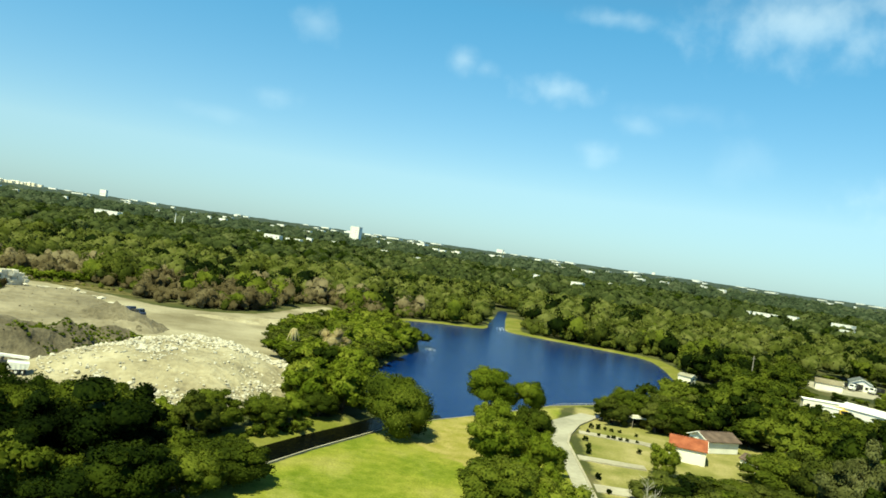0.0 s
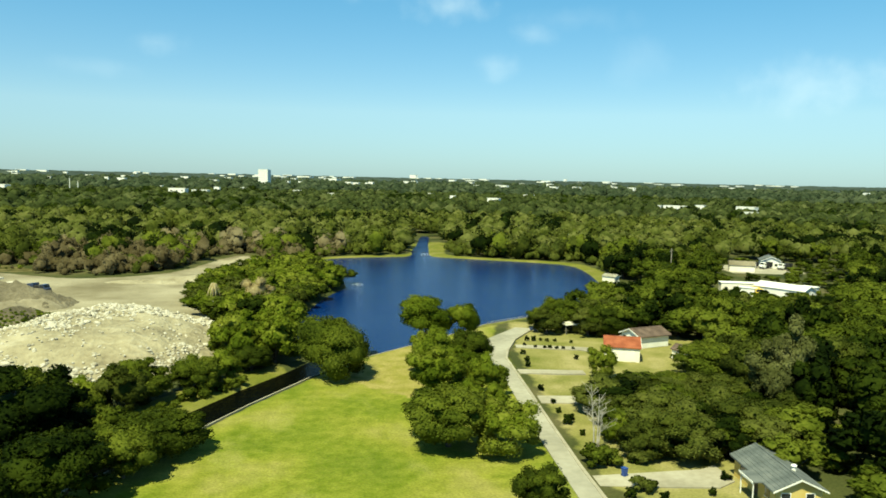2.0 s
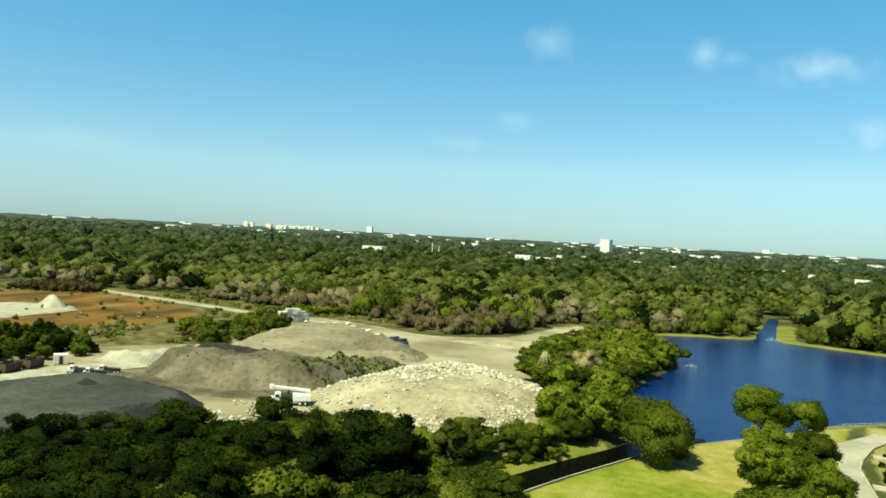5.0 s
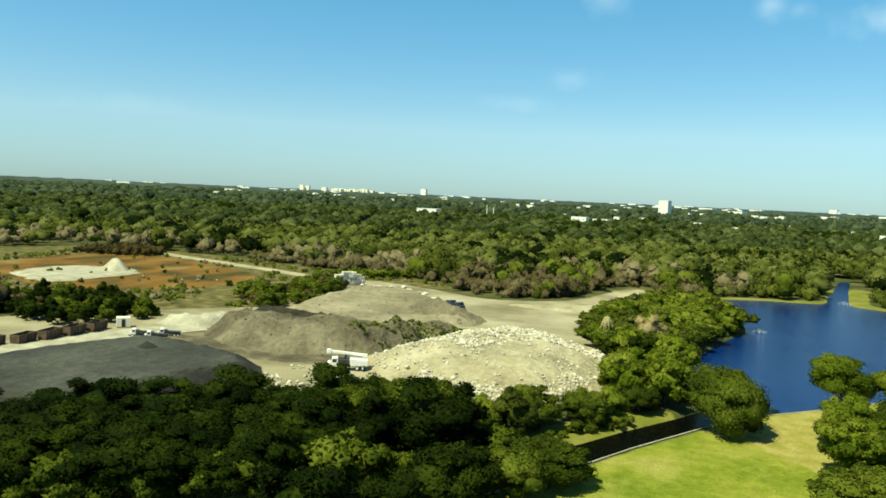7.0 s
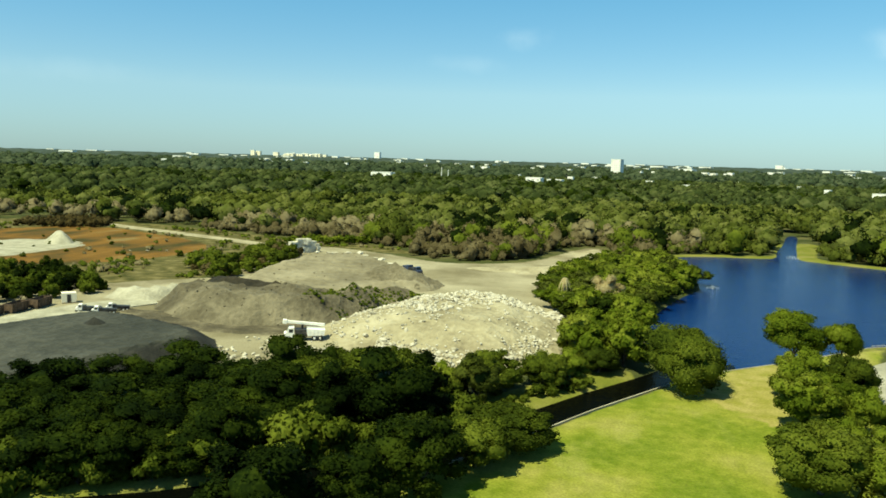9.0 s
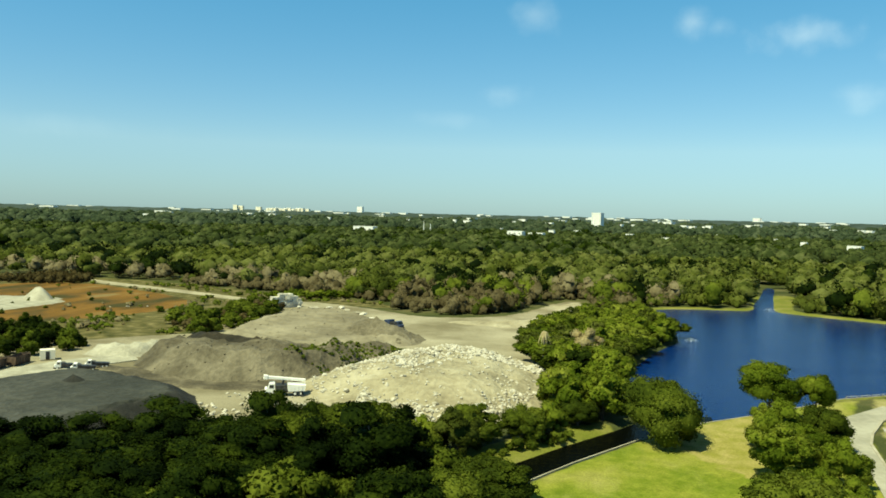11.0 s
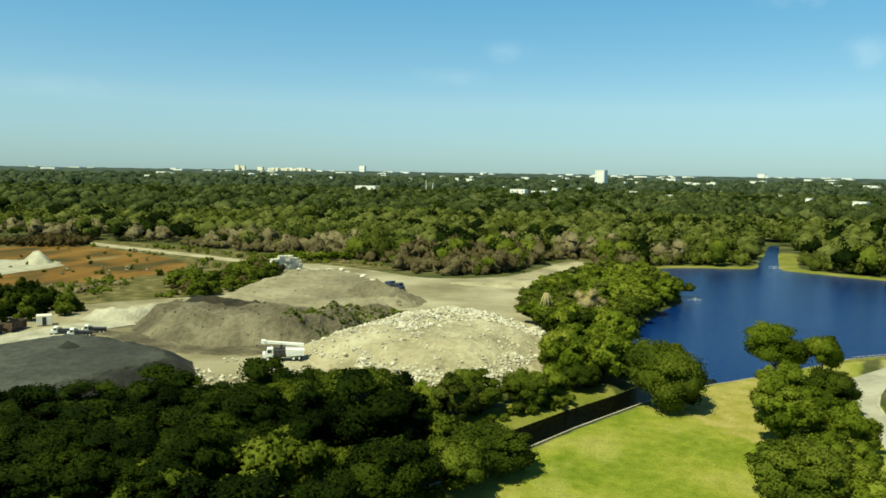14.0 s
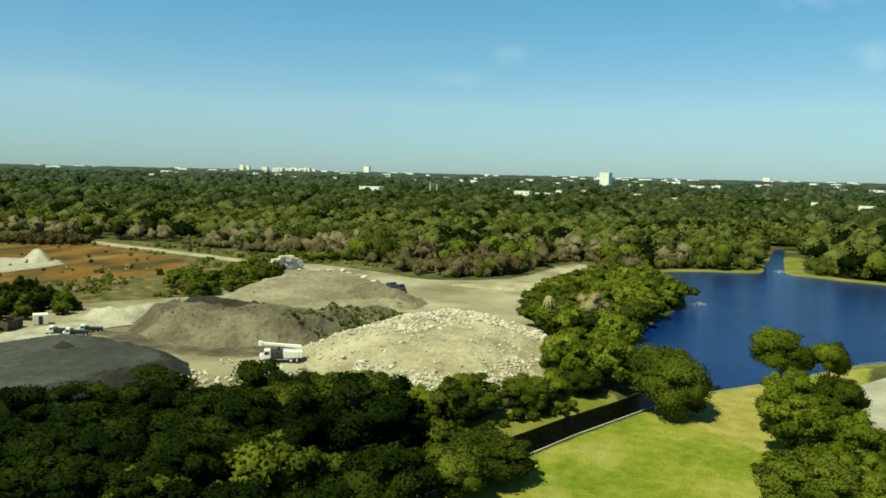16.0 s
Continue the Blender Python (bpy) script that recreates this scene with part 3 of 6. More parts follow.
heap, heap_z = mound("crushed_concrete_mound", [(-66, 155), (-52, 144), (-36, 138), (-14, 138), (-7, 160), (-6, 186), (-18, 202), (-32, 212), (-50, 206), (-60, 182)], 4.7, 0.29, RUBBLE_SOIL, "broad pale heap of crushed concrete rubble on bare yard", "rubble heap", rough=0.25, seed=2.0)
ridge, ridge_z = mound("dirt_ridge", [(-114, 175), (-110, 165), (-98, 158), (-84, 154), (-70, 157), (-58, 170), (-55, 187), (-66, 192), (-80, 185), (-98, 182), (-110, 186)], 5.6, 0.78, DIRT, "long grey dirt ridge with a ragged crest", "dirt mound", rough=0.45, seed=3.0, crest=0.9)
_, weedy_z = mound("weedy_ridge", [(-76, 172), (-68, 172), (-60, 188), (-50, 198), (-50, 206), (-58, 206), (-72, 192)], 4.8, 0.6, DIRT, "grey dirt bank overgrown with green weeds", "dirt mound", rough=0.4, seed=13.0, crest=0.6)
plateau, plateau_z = mound("dirt_plateau", [(-106, 196), (-90, 190), (-74, 196), (-60, 206), (-48, 216), (-62, 244), (-84, 266), (-106, 262), (-116, 236)], 6.5, 0.45, TAN_DIRT, "broad flat-topped mound of grey-tan dirt", "dirt mound", rough=0.25, seed=4.0, tilt=(-0.005, 0.055, -9.6))
# dark soil, blackened to paint the shade of the cut before the plateau
mound("dark_hollow_mound", [(-116, 190), (-106, 182), (-92, 180), (-78, 184), (-75, 193), (-90, 197), (-106, 203), (-116, 201)], 4.4, 0.6, BROWN_SOIL_SHADED, "low pile of soil darkened for a shaded hollow behind a ridge", "stockpile", rough=0.4, seed=14.0)
mound("spoil_mound", [(-84, 216), (-68, 207), (-52, 213), (-47, 226), (-60, 240), (-80, 238)], 7.2, 0.42, SPOIL, "uneven heap of grey spoil on a mound", "dirt mound", rough=0.7, seed=15.0, crest=0.8)
# thin dark soil sheet that also paints the shade at the ridge foot
mound("dark_soil_apron", [(-120, 166), (-110, 157), (-98, 151), (-82, 147), (-66, 150), (-57, 158), (-52, 168), (-60, 172), (-70, 162), (-84, 158), (-104, 164)], 0.35, 0.25, SHADED_DIRT, "thin spread of dark soil painting shade along a ridge foot", "soil", rough=0.12, seed=16.0)
mound("millings_mound", [(-86, 92), (-74, 133), (-80, 141), (-101, 149), (-113, 148), (-122, 128), (-128, 100), (-118, 84)], 6.0, 0.75, MILLINGS, "flat-topped pile of dark grey asphalt millings", "stockpile", rough=0.05, seed=5.0, tilt=(-0.02, -0.01, 3.2), wave=0.15, soften=0, crisp=True)
# darker shell over the flanks of the millings mound
mound("millings_bank", [(-86, 91), (-73.2, 133), (-79.6, 142), (-101, 150), (-114, 149), (-123, 128), (-129, 99), (-118, 82.5)], 3.2, 0.75, DARKER_MILLINGS, "darker millings on the flanks of a larger pile", "stockpile", rough=0.12, seed=17.0, wave=0.15, soften=0)
mound("millings_cone", [(-101 + 8.2 * math.cos(k * 0.785), 133 + 8.2 * math.sin(k * 0.785)) for k in range(8)], 5.8, 0.72, DARKER_MILLINGS, "small dark cone of millings on a larger pile", "stockpile", rough=0.1, step=0.8, seed=6.0, wave=0.3)
mound("aggregate_mound", [(-132, 178), (-125, 172), (-115, 176), (-110, 185), (-115, 194), (-126, 190)], 2.6, 0.6, WHITE_SAND, "pale grey aggregate pile with several peaks", "stockpile", rough=0.5, seed=7.0, crest=1.3)
mound("white_mound", [(-229, 267), (-220, 260), (-211, 264), (-215, 276), (-226, 277)], 5.6, 0.72, WHITE_SAND, "conical white aggregate pile beside orange subsoil", "stockpile", rough=0.2, seed=8.0)
mound("white_pad", [(-250, 240), (-219, 224), (-210, 226), (-211, 247), (-207, 268), (-224, 282), (-250, 272)], 0.7, 0.3, WHITE_SAND, "low pad of spread white aggregate", "stockpile", rough=0.08, seed=9.0)
mound("sand_berm", [(-58, 268), (-30, 276), (-16, 300), (-14, 345), (-2, 348), (-2, 300), (-10, 268), (-34, 258)], 3.6, 0.14, RUBBLE_SOIL, "smooth tan sand berm rising beside the trees", "sand berm", rough=0.15, seed=10.0)


def chunk_mesh(name, seed, mat):
    rng = np.random.RandomState(seed)
    dig = bmesh.new()
    bmesh.ops.create_icosphere(dig, subdivisions=1, radius=0.5)
    for v in dig.verts:
        v.co = Vector((v.co.x * 1.3, v.co.y, v.co.z * 0.75)) * rng.uniform(0.65, 1.25)
    me = bpy.data.meshes.new(name)
    dig.to_mesh(me)
    dig.free()
    me.materials.append(mat)
    return me


chunk_kinds = [chunk_mesh("rubble_chunk", s, RUBBLE) for s in range(7)]
rng = np.random.RandomState(11)
spots = []
while len(spots) < 3900:
    x, y = rng.uniform(-66, -6), rng.uniform(138, 212)
    s = inside(round_off([(-66, 155), (-36, 138), (-14, 138), (-7, 186), (-32, 212), (-56, 195)], 1), np.array([x]), np.array([y]))[0]
    rough_ground = float(lumps(np.array(x), np.array(y), 16, 6))
    back = min(1.0, max(0.0, (y - 157 - 0.2 * (x + 36) + 7 * rough_ground) / 22)) * (0.42 + 0.6 * rough_ground)
    if ((x + 21) / 15) ** 2 + ((y - 169) / 9) ** 2 < 1:
        back = 0.0
    toe = max(0.0, 1 - abs(s - 2.5) / 4) * (y < 158) * (x > -46)
    if s > 0.5 and rng.rand() < 0.04 + max(0.0, back) + 0.8 * toe:
        spots.append((x, y))
spots.sort(key=lambda p: p[1])
loose_v, loose_f, count = [], [], 0
for i, (x, y) in enumerate(spots):
    size = rng.uniform(0.25, 0.75) * (1.9 if rng.rand() < 0.10 else 1.0)
    z = float(heap_z(np.array([x]), np.array([y]))[0])
    m = pose(x, y, z + 0.12 * size, *rng.uniform(-30, 30, 2), rng.uniform(0, 360)) @ Matrix.Diagonal((size, size, size, 1))
    if i % 8 == 0:
        ob = new("rubble_chunk", chunk_kinds[i % 7])
        ob.parent = heap
        ob.matrix_basis = m
    else:
        me = chunk_kinds[i % 7]
        loose_v += [m @ v.co for v in me.vertices]
        loose_f += [[count + k for k in f.vertices] for f in me.polygons]
        count += len(me.vertices)
ob = new("loose_rubble", mesh_of("loose_rubble", loose_v, loose_f, RUBBLE))
ob.parent = heap
tagged(ob, "loose broken concrete", kind="stuff")


# clods and stones lying on the dirt mounds
clod_kinds = [chunk_mesh("dirt_clod", s, DIRT) for s in range(20, 24)]
rng9 = np.random.RandomState(41)
for base, height, x0, x1, y0, y1, n_ in ((ridge, ridge_z, -104, -58, 156, 190, 90), (plateau, plateau_z, -112, -54, 194, 262, 90)):
    while n_:
        x, y = rng9.uniform(x0, x1), rng9.uniform(y0, y1)
        z = float(height(np.array([x]), np.array([y]))[0])
        if z > 0.4:
            s = rng9.uniform(0.3, 0.8)
            ob = new("dirt_clod", clod_kinds[n_ % 4])
            ob.parent = base
            ob.matrix_basis = pose(x, y, z + 0.05, *rng9.uniform(-20, 20, 2), rng9.uniform(0, 360)) @ Matrix.Diagonal((s, s, s * 0.8, 1))
            n_ -= 1


# ---- trees ----
def foliage(seed, radius, low, high, lobes, count, size, ragged=0.35, fat=1.0):
    """Tufts of leaves round the uneven lobes of a crown: corners, faces and soft normals."""
    rng = np.random.RandomState(seed)
    mid, half = (low + high) / 2, (high - low) / 2
    up, turn = rng.uniform(-0.95, 0.98, lobes), np.arange(lobes) * 2.4 + rng.uniform(0, 0.9, lobes)
    reach = np.where(up > 0, np.sqrt(1 - np.maximum(up, 0) ** 2), 1 + 0.18 * up)
    c = np.stack([reach * np.cos(turn), reach * np.sin(turn), up], 1)
    c *= rng.uniform(0.52, 0.86, (lobes, 1)) if lobes > 8 else rng.uniform(0.35, 0.72, (lobes, 1))
    c[:, 2] *= 1.0 + ragged * rng.uniform(-0.4, 1.0, lobes) * (c[:, 2] > 0.15)
    c[0] = 0
    c = c * (radius, radius, half) + (0, 0, mid)
    r = rng.uniform(0.15, 0.34, lobes) * radius * fat * (1.0 if lobes > 14 else 1.6)
    r[0] = 0.62 * radius
    squash = max(0.75, min(1.15, half / radius))
    k = rng.randint(0, lobes, count * 3)
    d = rng.normal(size=(count * 3, 3))
    d /= np.linalg.norm(d, axis=1)[:, None]
    d[:, 2] = np.where(d[:, 2] < -0.75, -d[:, 2], d[:, 2])
    p = c[k] + d * (r[k] * rng.uniform(0.80, 1.13, len(k)))[:, None] * (1, 1, squash)
    deep = p[:, 2] < low - 0.2
    for j in range(lobes):
        deep |= (np.linalg.norm((p - c[j]) / (1, 1, squash), axis=1) < 0.74 * r[j]) & (k != j)
    p, d = p[~deep][:count], d[~deep][:count]
    out = 0.55 * d + 0.55 * (p - (0, 0, mid - half * 0.3)) / radius + rng.normal(size=p.shape) * 0.28
    out /= np.linalg.norm(out, axis=1)[:, None]
    face = d + rng.normal(size=p.shape) * 0.7
    face /= np.linalg.norm(face, axis=1)[:, None]
    face *= np.where((face * out).sum(1) < 0, -1.0, 1.0)[:, None]
    u = np.cross(face, rng.normal(size=p.shape))
    u /= np.linalg.norm(u, axis=1)[:, None]
    v = np.cross(face, u)
    s = size * rng.uniform(0.6, 1.4, len(p))[:, None]
    corners = np.stack([p + u * s * 1.1, p - u * s * 0.5 + v * s * 0.8, p - u * s * 0.6 - v * s * 0.75], 1)
    return corners.reshape(-1, 3), np.arange(len(p) * 3).reshape(-1, 3), np.repeat(out, 3, 0), c, r, squash


def core(c, r, squash, scale, seed=1):
    """Uneven inner lobes that close a crown: corners, faces and normals."""
    dig = bmesh.new()
    for place, rad in zip(c, r):
        bmesh.ops.create_icosphere(dig, subdivisions=1, radius=1.0, matrix=Matrix.Translation(place) @ Matrix.Diagonal((rad * scale, rad * scale, rad * scale * squash, 1)))
    v = np.array([q.co[:] for q in dig.verts])
    dig.verts.index_update()
    f = np.array([[q.index for q in t.verts] for t in dig.faces])
    dig.free()
    middle = np.repeat(np.asarray(c, float), len(v) // len(c), 0)
    away = v - middle
    v = middle + away * np.random.RandomState(seed).uniform(0.84, 1.16, (len(v), 1))
    return v, f, away / (np.linalg.norm(away, axis=1)[:, None] + 1e-6)


def crown_mesh(name, seed, radius, low, high, lobes, count, size, mat, ragged, fat):
    v, f, n_, c, r, squash = foliage(seed, radius, low, high, lobes, count, size, ragged, fat)
    cv, cf, lobe_n = core(c, r, squash, 0.85, seed)
    away = cv - np.array([0, 0, (low + high) / 2])
    away /= np.linalg.norm(away, axis=1)[:, None] + 1e-6
    away = 0.4 * lobe_n + 0.6 * away
    return fast_mesh(name, np.concatenate([v, cv]), np.concatenate([f, cf + len(v)]), mat, np.concatenate([n_, away])), c


def trunk_mesh(name, seed, low, tips, mat, bole=0.28):
    rng = np.random.RandomState(seed)
    dig = bmesh.new()
    fork = low * 0.75 + 0.3
    tube(dig, [(0, 0, -0.3), (0.05, 0.02, fork * 0.5), (0.1, 0.05, fork), (0.0, 0.1, low + 1.5)], [bole * 1.35, bole, bole * 0.85, bole * 0.4], 6)
    for tip in tips:
        m_ = Vector((0.1, 0.05, fork * rng.uniform(0.8, 1.0)))
        q = Vector(tip)
        tube(dig, [m_, m_.lerp(q, 0.5) + Vector((0, 0, -0.3)), q], [bole * 0.55, bole * 0.36, bole * 0.12], 5)
    me = bpy.data.meshes.new(name)
    dig.to_mesh(me)
    dig.free()
    me.materials.append(mat)
    return me


FAR_AWAY = pose(0, 0, 0)
KINDS = []


def tree_kind(name, seed, radius, low, high, lobes, count, size, leaves, label, category="tree", bark=BARK, bole=0.28, ragged=0.35, fat=1.0):
    """One tree: trunk with limbs, and a crown."""
    base = thing(name, FAR_AWAY, label, category)
    me, c = crown_mesh("crown", seed, radius, low, high, lobes, count, size, leaves, ragged, fat)
    for n_, data in (("trunk", trunk_mesh("trunk", seed, low, [tuple(p) for p in c[1:4]], bark, bole)), ("crown", me)):
        ob = new(n_, data)
        ob.parent = base
    KINDS.append(base)
    return base


used_once = set()


def plant(kind, x, y, scale, turn, z=0.0, tall=1.0, label="", group=""):
    """Sets a tree: the first of its kind is the built one, the rest are copies."""
    z = float(land(np.array([x]), np.array([y]))[0]) if z is None else z
    m = pose(x, y, z, 0, 0, turn) @ Matrix.Diagonal((scale, scale, scale * tall, 1))
    if kind.name in used_once:
        ob = copy_thing(kind, m)
    else:
        ob = kind
        ob.matrix_basis = m
        used_once.add(kind.name)
    return tagged(ob, label, group=group)


# kinds are built for a crown of 5 m radius and a height of 10 m
OAKS = [tree_kind("oak_tree", s, 5.0, 0.6, 9.6, 40, 6600, 0.165, LEAF_OAK, "broad live oak with a dense green crown", ragged=0.15) for s in range(20, 24)]
DARKS = [tree_kind("dark_oak_tree", s, 4.6, 0.3, 9.4, 38, 5600, 0.17, LEAF_DARK_SHADED, "dense dark green oak on the canal bank, leaves deepened for shade", ragged=0.5) for s in range(30, 33)]
BRIGHTS = [tree_kind("young_tree", s, 4.4, 0.3, 9.4, 36, 6000, 0.165, LEAF_BRIGHT, "leafy yellow-green tree with an uneven crown", ragged=0.5) for s in range(40, 42)]
SHORE_OAKS = [tree_kind("shore_oak", s, 5.0, 3.4, 10.2, 24, 5200, 0.165, LEAF_BRIGHT, "live oak at the lake shore", ragged=0.2, fat=1.3) for s in range(28, 30)]
CORNER_OAK = tree_kind("corner_oak", 95, 5.0, 0.9, 9.6, 44, 9000, 0.135, LEAF_OAK, "large rounded live oak at the corner of canal and lake", ragged=0.05, fat=1.45)
FAR_OAKS = [tree_kind("woodland_oak", s, 5.0, 0.4, 9.8, 18, 900, 0.40, LEAF_OAK, "broad green oak in dense woods", ragged=0.2) for s in range(24, 28)]
FAR_DARKS = [tree_kind("woodland_dark_oak", s, 5.0, 0.3, 9.8, 18, 900, 0.40, LEAF_DARK_SHADED, "dense dark green oak in the woods") for s in range(33, 36)]
FAR_BRIGHTS = [tree_kind("woodland_young_tree", s, 4.8, 0.2, 9.5, 18, 950, 0.40, LEAF_BRIGHT, "leafy yellow-green tree in the woods") for s in range(42, 44)]
OLIVES = [tree_kind("mossy_tree", s, 4.8, 0.6, 10.0, 18, 950, 0.40, LEAF_OLIVE, "olive-grey tree hung with moss") for s in range(50, 53)]
OLIVE_OAKS = [tree_kind("olive_tree", s, 4.8, 0.4, 9.6, 36, 5600, 0.17, LEAF_OLIVE, "olive-green tree in a thicket beside houses", ragged=0.4) for s in range(56, 58)]
HEDGES = [tree_kind("clipped_bush", s, 1.0, 0.0, 1.5, 18, 1400, 0.09, m_, "rounded garden bush", "bush", bole=0.05, ragged=0.05) for s, m_ in ((84, LEAF_OAK), (85, LEAF_OLIVE))]
SHRUBS = [tree_kind("shrub", s, 1.0, 0.0, 1.6, 15, 420, 0.13, LEAF_DARK_SHADED, "rounded dark green garden shrub", "shrub", bole=0.05) for s in range(70, 72)]
BUSHES = [tree_kind("bush", s, 2.2, 0.0, 3.0, 9, 480, 0.28, LEAF_OAK, "wild green bush growing in scrub", "bush", bole=0.1) for s in range(75, 78)]

DRY_BUSHES = [tree_kind("dry_bush", s, 2.2, 0.0, 3.2, 9, 520, 0.26, LEAF_DRY, "dry brown bush at the edge of the woods", "bush", bole=0.1) for s in range(80, 82)]

def scatter(poly, gap, seed, keep=None):
    """Places inside a polygon, no two nearer than gap."""
    rng = np.random.RandomState(seed)
    p = np.asarray(poly, float)
    (x0, y0), (x1, y1) = p.min(0), p.max(0)
    tries = rng.uniform((x0, y0), (x1, y1), (int((x1 - x0) * (y1 - y0) / gap**2 * 6) + 20, 2))
    tries = tries[inside(p, tries[:, 0], tries[:, 1]) > 0]
    out = []
    for q in tries:
        if all((q[0] - a) ** 2 + (q[1] - b) ** 2 > gap * gap for a, b in out) and (keep is None or keep(q[0], q[1])):
            out.append((float(q[0]), float(q[1])))
    return out


rng = np.random.RandomState(5)
# single trees between the lawn and the lane, from the lake towards the camera: x, y, height, crown radius
for i, (x, y, h, r) in enumerate(((31.2, 137, 9.6, 5.4), (39.4, 138, 8.6, 4.4), (28.9, 120, 9.4, 5.9), (37.0, 118.5, 8.4, 4.3), (25.2, 97.2, 8.8, 6.5), (33.4, 105, 8.0, 4.2), (32.0, 93.4, 8.0, 5.3), (30.5, 75, 5.4, 3.4), (35.4, 128.5, 7.4, 4.2), (31, 110, 7.4, 4.4))):
    plant(OAKS[i % 4] if i % 3 == 1 else BRIGHTS[i % 2], x, y, r / 5, 70 * i, tall=h / 10 / (r / 5), label="live oak with an open green crown between lawn and lane", group="oaks along the lane")
for x, y, s, t, words in ((34.6, 157.5, 1.24, 0.84, "tall live oak standing alone at the lake shore"), (43.5, 158.5, 0.78, 1.16, "slim oak with a small flat crown at the shore")):
    plant(SHORE_OAKS[int(x) % 2], x, y, s, x * 10, tall=t, label=words)
plant(CORNER_OAK, 12.5, 135.6, 1.29, 200, z=-0.6, tall=0.93)
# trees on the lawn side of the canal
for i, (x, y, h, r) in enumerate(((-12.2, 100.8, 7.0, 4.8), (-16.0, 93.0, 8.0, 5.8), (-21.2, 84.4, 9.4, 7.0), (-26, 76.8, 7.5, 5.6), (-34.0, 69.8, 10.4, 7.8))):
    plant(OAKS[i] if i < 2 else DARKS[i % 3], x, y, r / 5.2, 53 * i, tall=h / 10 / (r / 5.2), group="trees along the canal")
# belt between canal and yard
BELT = [(-1.5, 142), (-9.8, 130.2), (-18, 121), (-28.8, 102.8), (-41, 88.5), (-51, 80.5), (-61, 75.5), (-99, 57), (-130, 60), (-100, 84), (-78, 100), (-62, 114), (-40, 121), (-22, 124), (-10, 132), (-4, 150)]
for i, (x, y) in enumerate(scatter(BELT, 4.9, 3)):
    # left end takes dark kinds alone, standing in for shade and lens vignetting
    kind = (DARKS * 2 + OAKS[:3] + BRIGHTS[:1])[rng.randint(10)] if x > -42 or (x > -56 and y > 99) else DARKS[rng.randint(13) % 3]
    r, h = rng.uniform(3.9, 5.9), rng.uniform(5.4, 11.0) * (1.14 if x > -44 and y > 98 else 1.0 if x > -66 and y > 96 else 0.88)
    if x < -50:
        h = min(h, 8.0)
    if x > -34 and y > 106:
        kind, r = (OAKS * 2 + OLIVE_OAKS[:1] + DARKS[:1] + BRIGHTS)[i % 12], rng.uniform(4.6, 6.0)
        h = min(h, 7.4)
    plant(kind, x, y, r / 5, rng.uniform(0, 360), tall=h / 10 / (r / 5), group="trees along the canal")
# trees and thicket between yard and lake
SPIT = [(5, 147), (-9, 145), (-6, 160), (-3, 176), (-10, 190), (-15, 201), (-19, 215), (-15, 250), (-2, 300), (10, 318), (18, 300), (20, 285), (27, 258), (17, 236), (11, 215), (5, 188), (5, 160)]
for i, (x, y) in enumerate(scatter(SPIT, 4.3, 4, lambda x, y: math.hypot(x + 1, y - 201) > 4.5 and math.hypot(x + 1, y - 195) > 3.5 and math.hypot(x + 12, y - 193) > 2.5)):
    kind = (FAR_OAKS[:2] + FAR_BRIGHTS * 3 + OLIVES[:1] + FAR_DARKS[:1])[rng.randint(10)] if y < 190 else (FAR_OAKS[:2] + FAR_BRIGHTS * 2 + OLIVES)[rng.randint(9)]
    r, h = rng.uniform(4.4, 5.9), rng.uniform(7.2, 10.2) * (0.86 if y > 200 else 1.0)
    plant(kind, x, y, r / 5, rng.uniform(0, 360), tall=h / 10 / (r / 5), group="trees on the lake spit")


# woods east of the lane, with clearings for the houses, drives and far lots; some clearings and low crowns fit the
# camera's sightlines
def open_wood(x, y):
    clear = ((70, 142.3, 10), (84, 152.6, 9), (60, 157.7, 9), (58, 143.3, 9), (56, 131.0, 8), (50, 118.6, 6), (68, 129.9, 6), (75, 132.0, 5), (48, 82.6, 7), (94, 150, 5), (59, 73.3, 8), (54, 79.5, 6.5), (52, 74.3, 6), (60, 65.1, 6), (88, 138.2, 6), (176, 233, 16), (166, 219, 12), (158, 207, 9), (150, 228, 9), (199, 275, 14), (190, 262, 11), (160, 240, 8), (207, 287, 16), (222, 292, 12), (124, 252, 7), (68, 134, 5.5), (64.7, 132, 4), (72, 137.6, 5))
    return all((x - a) ** 2 + (y - b) ** 2 > r * r for a, b, r in clear) and inside(LAKE, np.array([x]), np.array([y]))[0] < -7 and x > np.interp(y, (60, 88, 107, 124, 147, 166, 185, 210), (46, 48, 50, 56, 62, 72, 80, 108))


EAST = [(47, 75), (47, 96), (52, 104), (56, 118), (64, 128), (84, 134), (97, 150), (72, 172), (72, 184), (96, 206), (118, 232), (150, 300), (250, 330), (300, 240), (200, 120), (110, 50), (70, 48), (64, 66)]
